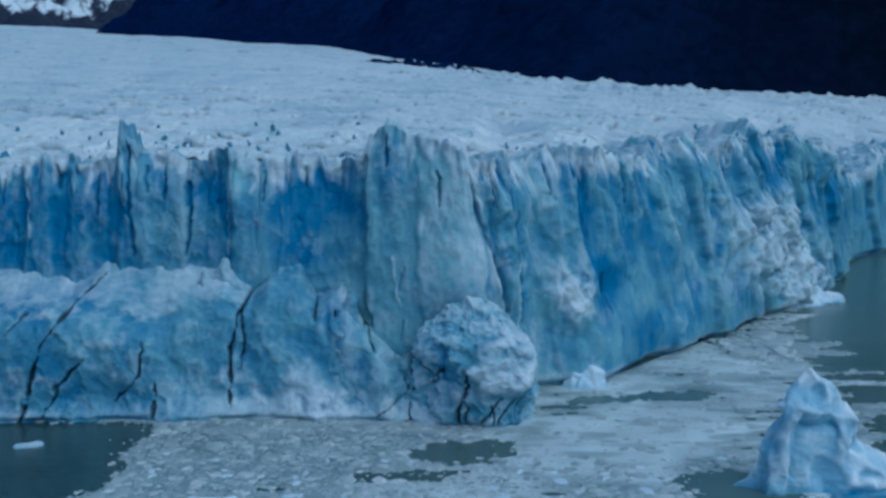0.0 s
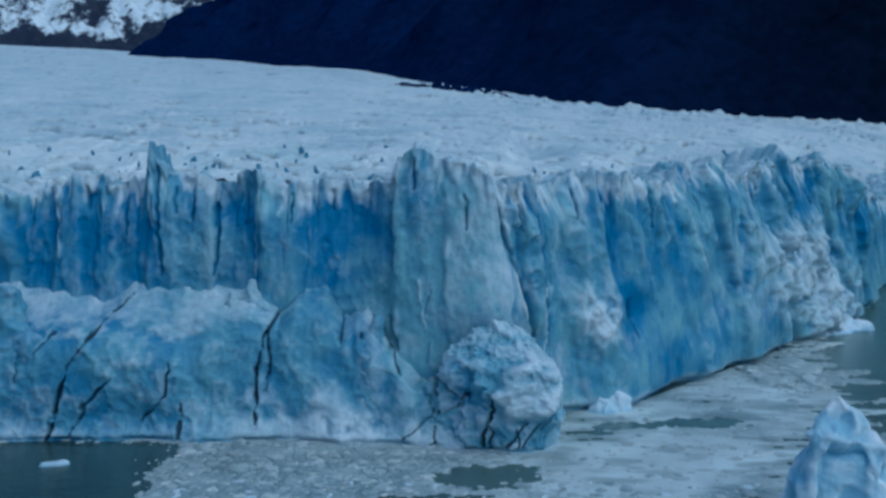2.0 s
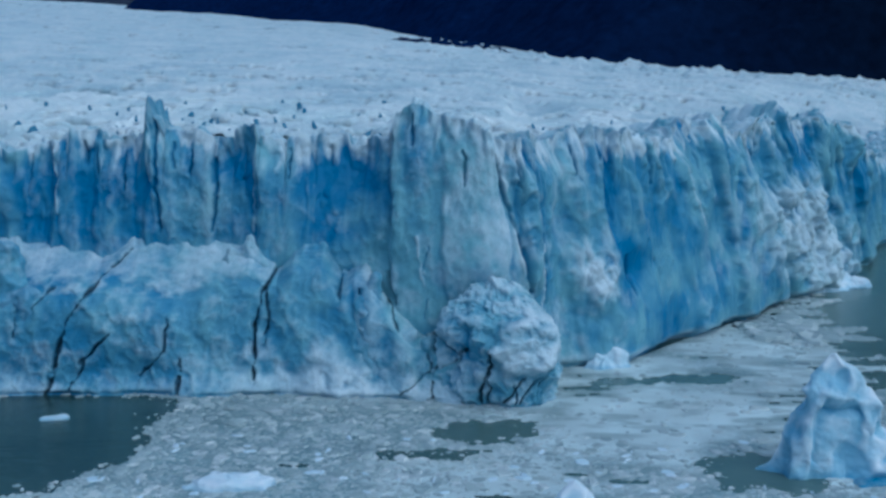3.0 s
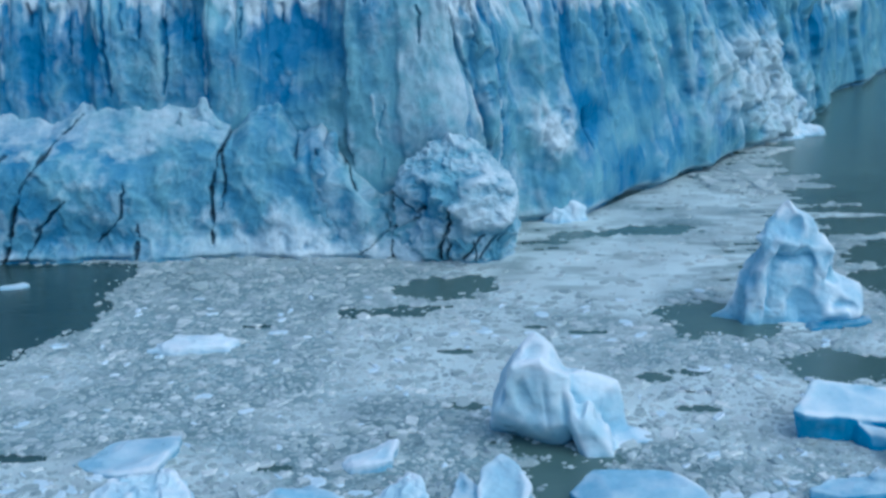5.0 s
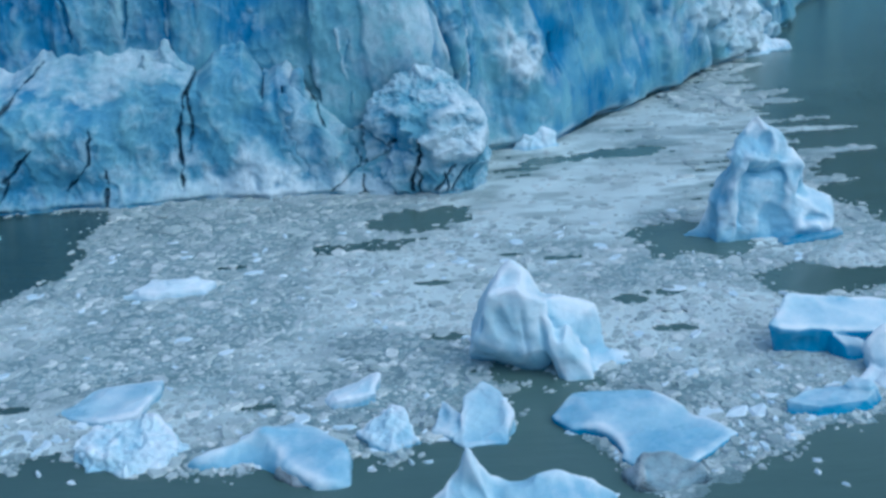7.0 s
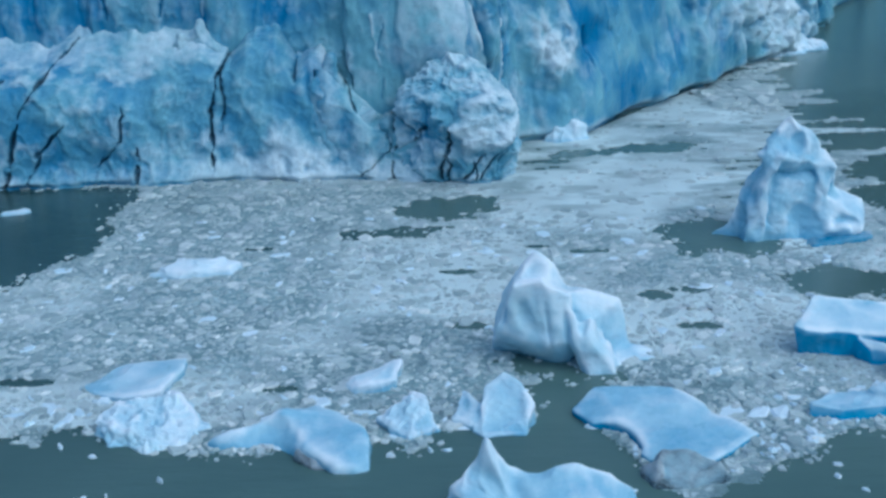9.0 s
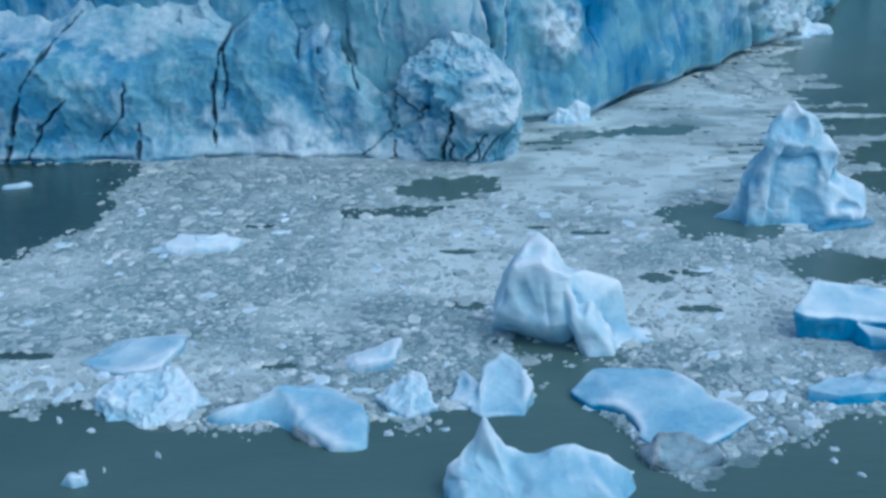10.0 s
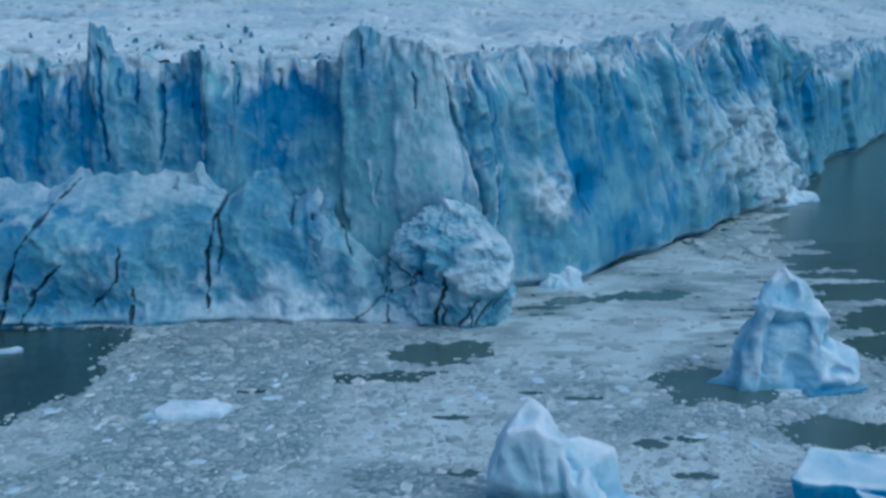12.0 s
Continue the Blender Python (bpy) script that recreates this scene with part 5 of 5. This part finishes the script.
carved_berg("grey weathered chunk of ice among brash", 31.5, 127.5,
            [[(-4.2, -2.4, -1), (-4, -2.2, 0.3), (-3, 3.2, 1.4), (-2.2, 2.6, 2.7), (0.6, 2.2, 2.9), (3.6, 0.6, 1.6), (4.8, -1.6, -0.2), (4.6, -1.8, -1), (-0.2, -3.8, -1), (-0.4, -3.2, 0.4), (4, 3, -1), (-3, 4, -1)],
             [(-4.6, -3.4, -1), (-3.2, -1, 2.0), (-2.8, 0.4, 2.4), (-4.6, 1, 0.6), (-4.6, 1, -1), (-2.6, -3, -1), (-2.4, -1, -1)]],
            carve=[(1.4, -3.8, 2.6, 3.6, 3.4, 2.2)], blue=0.04, white=0.14, rough=0.30, seed=21, cell=0.13, blend=0.25, silt_shade=0.85)
carved_berg("small pale chunk of rough ice", -1, 142.5,
            [keel((-5, 3, 0.8), (-1.4, 4.4, 1.8), (0.8, 4.6, 3.0), (2, 3, 3.0), (3.9, -0.4, 0.6), (-0.4, -3, 0.8), (-2.6, -1, 1.2)), keel((-1, 2, 2.6), (1.6, 4, 3.2), (2, 1, 2.2), (0, -1.6, 1.6))],
            carve=[(-1.4, -1.2, 3.2, 2.4, 2.6, 1.8)], blue=0.26, white=0.22, rough=0.6, seed=8, cell=0.14, blend=0.3)
carved_berg("rounded domed iceberg with a ragged low tail", 11, 144,
            [[(-3, 1, 2.6), (-2, 3, 3.6), (1, 4, 5.0), (2.5, 3, 4.6), (4.2, 0, 2.8), (3.4, -3.5, 0.4), (-2.5, -3, 0.4), (-3.4, 1, -1), (-2, 5, -1), (3, 5, -1), (4.6, 0, -1), (3.4, -3.8, -1), (-2.6, -3.4, -1)],
             keel((-6.6, 0.4, 0.5), (-5.2, 6.6, 1.7), (-4.4, 6.2, 1.8), (-2, 0, 1.8), (-3, -2.6, 0.8)), keel((-4.4, -2.2, 0.6), (-2, -1, 1.4), (3.6, -2.4, 1.0), (3.2, -4.4, 0.3), (-2.4, -4.2, 0.3))],
            carve=[(0.4, -3.6, 3.8, 2.6, 3.0, 2.4), (-5.2, 2, 2.4, 1.4, 3.2, 1.4)], blue=0.32, white=0.14, rough=0.35, seed=10, cell=0.14, blend=0.5)
carved_berg("rough white iceberg with a crumbling rounded top", -35.5, 146,
            [[(-7, 0, -1), (-6.5, 0, 1.6), (-5, 4, 2.2), (1, 5, 2.9), (6, 1, 2.0), (8, 1, -0.3), (6.6, -4.5, -0.2), (0.5, -6.4, -0.2), (0.3, -4.8, 1.2), (-4.6, -3.4, 0.2), (-4, -1.8, 1.8), (7.6, 2, -1), (0, 6, -1), (6.6, -4, -1), (0, -6, -1), (-4.6, -3, -1)],
             [(0.4, 3, 1.6), (1.6, 4.6, 3.9), (3.0, 4.2, 3.8), (6.2, 1.4, 2.2), (2, 0, 1.8), (1, 6, -1), (6.6, 3, -1), (1, 0, -1)], [(-6, 1, 1.5), (-4.4, 2.6, 2.7), (-2.4, 2.6, 2.6), (-1, -1, 2.0), (-4, -2.4, 1.4), (-3, 3, -1), (-5, -1, -1), (-1, -1, -1)]],
            carve=[(1.5, -2.6, 3.0, 3.2, 3.0, 1.5)], blue=0.10, white=0.30, rough=0.7, seed=11, cell=0.14, blend=0.6, side=0.02)
carved_berg("tilted pale blue wedge of ice in the brash", -41, 159,
            [keel((-7.8, 0.5, 0.3), (-3.5, 7, 0.7), (6.8, 8.5, 0.9), (7, 4, 1.3), (5.5, -3, 1.3), (0, -4.5, 0.9))], carve=[(0, 2, 4.4, 6, 4, 3.4)], blue=0.30, white=0.20, rough=0.14, seed=12, cell=0.17, side=0.2)
carved_berg("long low white wedge of ice", -6.5, 156,
            [keel((-5, 1, 0.3), (-2.5, -1.5, 1.1), (4, -1, 1.5), (4.3, 4.5, 2.5), (-1, 3, 1.2))], blue=0.16, white=0.26, rough=0.45, seed=13, cell=0.16)
iceberg("iceberg", "flat bright white floe of ice", -38.5, 208.5,
        [(0, 0, -0.8, 1.6, 8.8, 3.6, 7.4, 2.6, 0, 0, 6), (1.5, 0.8, -0.8, 2.3, 5, 2, 3.2, 1.2), (-6.5, -0.6, -0.8, 1.1, 3.6, 1.8, 2.4, 1)], blue=0.0, white=0.66, rough=0.55, seed=14, cell=0.15, side=0.1)
iceberg("iceberg", "low light-blue slab at the edge of open water", 57, 142.5,
        [(0, 0, -0.8, 1.9, 7, 3, 6.2, 2.6, 0, 0, 8, 0.04, 0.08), (4, 1, -0.8, 2.8, 3.5, 2.4, 2, 1.4)], blue=0.34, white=0.28, rough=0.4, seed=15, cell=0.17, side=0.6)
iceberg("iceberg", "small white chunk drifting in open water", -40, 126,
        [(0, 0, -0.5, 1.1, 2.2, 1.2, 1, 0.5), (0.8, 0.2, -0.5, 1.6, 1, 0.8, 0.3, 0.3)], blue=0.1, white=0.46, rough=0.4, seed=16, cell=0.1)
iceberg("iceberg", "small white floe in a dark lead below the cliff", -84, 252,
        [(0, 0, -0.5, 0.8, 3.8, 1.7, 3, 1.2, 0, 0, 14)], blue=0.1, white=0.5, rough=0.35, seed=17, cell=0.17, side=0.1)
iceberg("iceberg", "ragged pile of crushed ice fallen at the cliff foot", 39, 301.5,
        [(0, 0, -1, 4, 7.5, 4.5, 3, 2, 0, 1.5), (3.5, 0, -1, 3, 4.5, 3.5, 2, 1.5, 0, 1)], blue=0.1, white=0.46, rough=1.2, seed=18, group="fallen ice", side=0.0, round_=2)
iceberg("iceberg", "ragged pile of crushed ice fallen at the cliff foot", 136, 423,
        [(0, 0, -1, 4.2, 15, 8, 6, 3, 0, 2, 42), (5, 1, -1, 3.2, 9, 6, 3, 2), (-9, -9, -1, 2.6, 8, 4, 3, 2, 0, 1, 42)], blue=0.02, white=0.56, rough=1.4, seed=19, cell=0.3, group="fallen ice", side=0.0, round_=2)

# ---- brash ice ----


def lead(x, y, cx, cy, rx, ry, turn=0.0):
    """How far inside an opening of clear water a place lies: above 0 is water."""
    c, s = np.cos(np.radians(turn)), np.sin(np.radians(turn))
    a, b = ((x - cx) * c + (y - cy) * s) / rx, (-(x - cx) * s + (y - cy) * c) / ry
    return (1 - np.hypot(a, b)) * min(rx, ry)


def cover(x, y):
    """Above 0 where brash ice floats, in metres from its edge."""
    edge = np.interp(x, [-120, -55, -45, -28, 4, 20, 25, 28, 31, 35, 39, 44, 56, 62, 90, 130], [136, 144, 147, 138, 139.5, 144, 134, 123, 119.5, 122, 126.5, 132, 137, 139, 150, 170])
    c = y - edge
    shore = np.interp(x, [40, 66, 90, 107, 130, 160], [420, 360, 372, 372, 330, 290])
    right = np.interp(y, [120, 185, 200, 215, 240, 265, 290, 320, 365, 400, 440], [140, 140, 104, 98, 93, 98, 106, 108, 114, 122, 150]) + 16 * step(225, 262, y) * fbm(x / 22, y / 6, octaves=3, k=807)
    c = np.minimum(c, right - x)
    c = np.minimum(c, -lead(x, y, -88, 236, 27, 38))
    c = np.minimum(c, -lead(x, y, -92, 262, 34, 9))
    c = np.minimum(c, -lead(x, y, 7, 243.5, 10, 8))
    c = np.minimum(c, -lead(x, y, -3.8, 228.5, 6.5, 2.2))
    c = np.minimum(c, -lead(x, y, 58, 217, 10, 11, 20))
    c = np.minimum(c, -lead(x, y, 74, 190, 13, 7.5, 12))
    c = np.minimum(c, -lead(x, y, 20, 151, 8, 4.5, -35))
    c = np.minimum(c, -lead(x, y, 19.5, 159.8, 9.5, 4.6, -42))
    c = np.minimum(c, -lead(x, y, 41, 286, 5, 3))
    c = np.minimum(c, -lead(x, y, 58, 289, 9, 4))
    for cx, cy, rx, ry in ((39.5, 188, 3.2, 2.6), (44, 174, 3.6, 1.6), (8.5, 203.4, 5, 1.5), (32.5, 212, 5, 1.4), (8, 178, 3.4, 1.6), (-57, 163, 5, 1.2), (-19, 157, 3, 1.2), (46, 190, 3, 1.5), (-30, 221, 4, 1.3), (24, 216, 4, 1.2)):
        c = np.minimum(c, 6 - 5 * np.clip(lead(x, y, cx, cy, rx, 0.8 * ry, -6) + 1, 0, 9))
    # wind-drawn leads in the smooth ice below the far wall
    streaks = step(225, 262, y) * step(12, 30, x)
    c = np.minimum(c, 6 - streaks * 11 * step(0.85, 1.5, fbm(x / 17, y / 6.5, octaves=4, k=811)))
    return c + 2.6 * fbm(x / 7, y / 9, octaves=4, k=801) + 0.9 * fbm(x / 1.6, y / 1.6, octaves=2, k=803)


def slush_mesh():
    xs, ys = np.arange(-115, 130, 0.5), np.concatenate([np.arange(120, 262, 0.5), np.arange(262, 440, 0.9)])
    X, Y = np.meshgrid(xs, ys)
    c = cover(X, Y)
    ok = (c > 0) & (Y < plan_y(X) + 4)
    keep = ok[1:, 1:] & ok[1:, :-1] & ok[:-1, 1:] & ok[:-1, :-1]
    Z = 0.03 + 0.05 * fbm(X / 2, Y / 2, k=815) + 0.06 * step(0, 2, c)
    smooth_ = step(-0.2, 0.5, fbm(X / 30, Y / 22, octaves=3, k=821) + 1.3 * bump(X, Y, 45, 268, 40, 45) + 1.2 * bump(X, Y, 82, 318, 40, 60) + 0.9 * bump(X, Y, 10, 198, 34, 28) + 0.6 * bump(X, Y, 42, 178, 18, 18) - 0.5)
    wet = 0.75 * step(0.2, 1.1, fbm(X / 17, Y / 6.5, octaves=4, k=811)) * step(215, 255, Y) * step(8, 28, X)
    wet = np.maximum(wet, 0.5 * step(0.35, 1.0, fbm(X / 9, Y / 4, octaves=4, k=831)))
    wet = np.maximum(wet, np.clip(0.75 * bump(X, Y, 50, 287, 16, 11) + 0.5 * bump(X, Y, 80, 300, 18, 22) + 0.95 * bump(X, Y, 97, 348, 15, 24), 0, 1) * step(-0.5, 0.4, fbm(X / 8, Y / 6, octaves=4, k=832)))
    # darker slush towards the cliff, on the left
    wet = np.maximum(wet, 0.45 * step(205, 250, Y) * step(14, 0, X))
    rim = step(9, 1, c) * step(175, 150, Y)
    wet = np.maximum(wet, 0.9 * rim * step(-0.2, 0.5, fbm(X / 3.5, Y / 3.0, octaves=3, k=833)))
    t = np.stack([wet, 0 * Z, smooth_], -1)
    P, q, t = compact(np.stack([X, Y, Z], -1).reshape(-1, 3), grid_faces(len(ys), len(xs), keep), t.reshape(-1, 3))
    return mesh_from("ice_slush", P, q, SLUSH, t)


tagged(new("ice_slush", slush_mesh()), "sheet of pale ground-up ice floating on the lake", "brash ice", kind="stuff")


def chunk(rs, size, tall):
    """Corners of one flat, worn chunk: two rings of seven."""
    a = (np.arange(7) + rs.uniform(-0.3, 0.3, 7)) * 2 * np.pi / 7
    r = size * rs.uniform(0.75, 1.12, 7)
    st = rs.uniform(0.55, 1.0)
    low = np.stack([r * np.cos(a), r * np.sin(a) * st, np.full(7, -0.12)], -1)
    up = low * [0.74, 0.74, 1]
    up[:, 2] = tall * rs.uniform(0.5, 1.2, 7)
    return np.concatenate([low, up])


CHUNK_FACES = np.array([[i, (i + 1) % 7, 7 + (i + 1) % 7] for i in range(7)] + [[i, 7 + (i + 1) % 7, 7 + i] for i in range(7)]
                       + [[7, 7 + i, 8 + i] for i in range(1, 6)])


def brash_mesh(count):
    rs = np.random.RandomState(12)
    x, y = rs.uniform(-115, 125, count * 4), 128 + 300 * rs.uniform(0, 1, count * 4) ** 1.25
    c = cover(x, y)
    ok = (y < plan_y(x) - 1) & (np.abs(x) < 0.47 * y) & ((c > 0.2) | ((c > -2.2) & (rs.uniform(0, 1, len(x)) < 0.12)))
    floes = bump(x, y, 97, 348, 13, 24)
    ok &= ~(rs.uniform(0, 1, len(x)) < (0.9 - 0.9 * step(0.3, 0.6, floes)) * step(0.25, 0.7, bump(x, y, 45, 266, 36, 42) + bump(x, y, 82, 318, 40, 60) + 0.5 * bump(x, y, 12, 203, 26, 22) + 0.35 * bump(x, y, 42, 178, 16, 14)))
    x, y, floes = x[ok][:count], y[ok][:count], floes[ok][:count]
    rubble = np.clip(bump(x, y, 47, 152, 16, 22) + 0.8 * step(160, 146, y) + 0.5 * step(0.1, 0.5, fbm(x / 16, y / 16, octaves=3, k=841)), 0, 1)
    verts, faces = [], []
    for i in range(len(x)):
        size = min(1.7, 0.34 * math.exp(rs.normal(0, 0.66))) * (1 + 0.0035 * (y[i] - 130)) * (1 + 1.0 * (floes[i] > 0.4))
        p = chunk(rs, size, 0.10 + (0.22 + 0.15 * rubble[i]) * size * rs.uniform(0.2, 1))
        # heaved pieces lean, most where the ice is packed
        lean = (0.05 + 0.13 * rubble[i]) * rs.normal(0, 1, 2)
        p[:, 2] += p[:, 0] * lean[0] + p[:, 1] * lean[1]
        turn = rs.uniform(0, 6.28)
        cs, sn = math.cos(turn), math.sin(turn)
        q = p.copy()
        q[:, 0], q[:, 1] = p[:, 0] * cs - p[:, 1] * sn + x[i], p[:, 0] * sn + p[:, 1] * cs + y[i]
        verts.append(q)
        faces.append(CHUNK_FACES + 14 * i)
    return mesh_from("brash_ice", np.concatenate(verts), np.concatenate(faces), BRASH, smooth=False)


tagged(new("brash_ice", brash_mesh(27000)), "countless small angular chunks of white brash ice", "brash ice", kind="stuff")

rs = np.random.RandomState(31)
FLOES = []
for k in range(10):
    P = chunk(rs, 1.0, 0.38)
    FLOES.append(mesh_from("ice_floe", P, CHUNK_FACES, BERG, np.tile([[0.1, 0, 0.5 + 0.03 * k]], (len(P), 1)), smooth=False))
placed = 0
while placed < 270:
    x, y = rs.uniform(-70, 75), rs.uniform(131, 240) if placed < 255 else rs.uniform(119, 142)
    if placed % 5 < 2 and placed < 255:
        y = float(np.interp(x, [-70, -45, -28, 4, 20, 28, 40, 56, 75], [144, 147, 139, 141, 146, 128, 129, 138, 144])) + abs(rs.normal(0, 6)) + 1
    if abs(x) > 0.42 * y or cover(np.array([x]), np.array([y]))[0] < (-0.6 if placed < 255 else -14):
        continue
    ob = new("ice_floe", FLOES[placed % 10])
    sz = rs.uniform(0.7, 1.7) if placed % 6 else rs.uniform(1.6, 2.6)
    sz = sz if placed < 255 else rs.uniform(0.35, 0.8)
    ob.matrix_world = pose(x, y, 0.02, 0, 0, rs.uniform(0, 360)) @ Matrix.Diagonal((sz, sz * rs.uniform(0.5, 0.9), rs.uniform(0.6, 1.3), 1))
    tagged(ob, "small angular floe of white ice in the brash", "ice floe", "floes in the brash")
    placed += 1
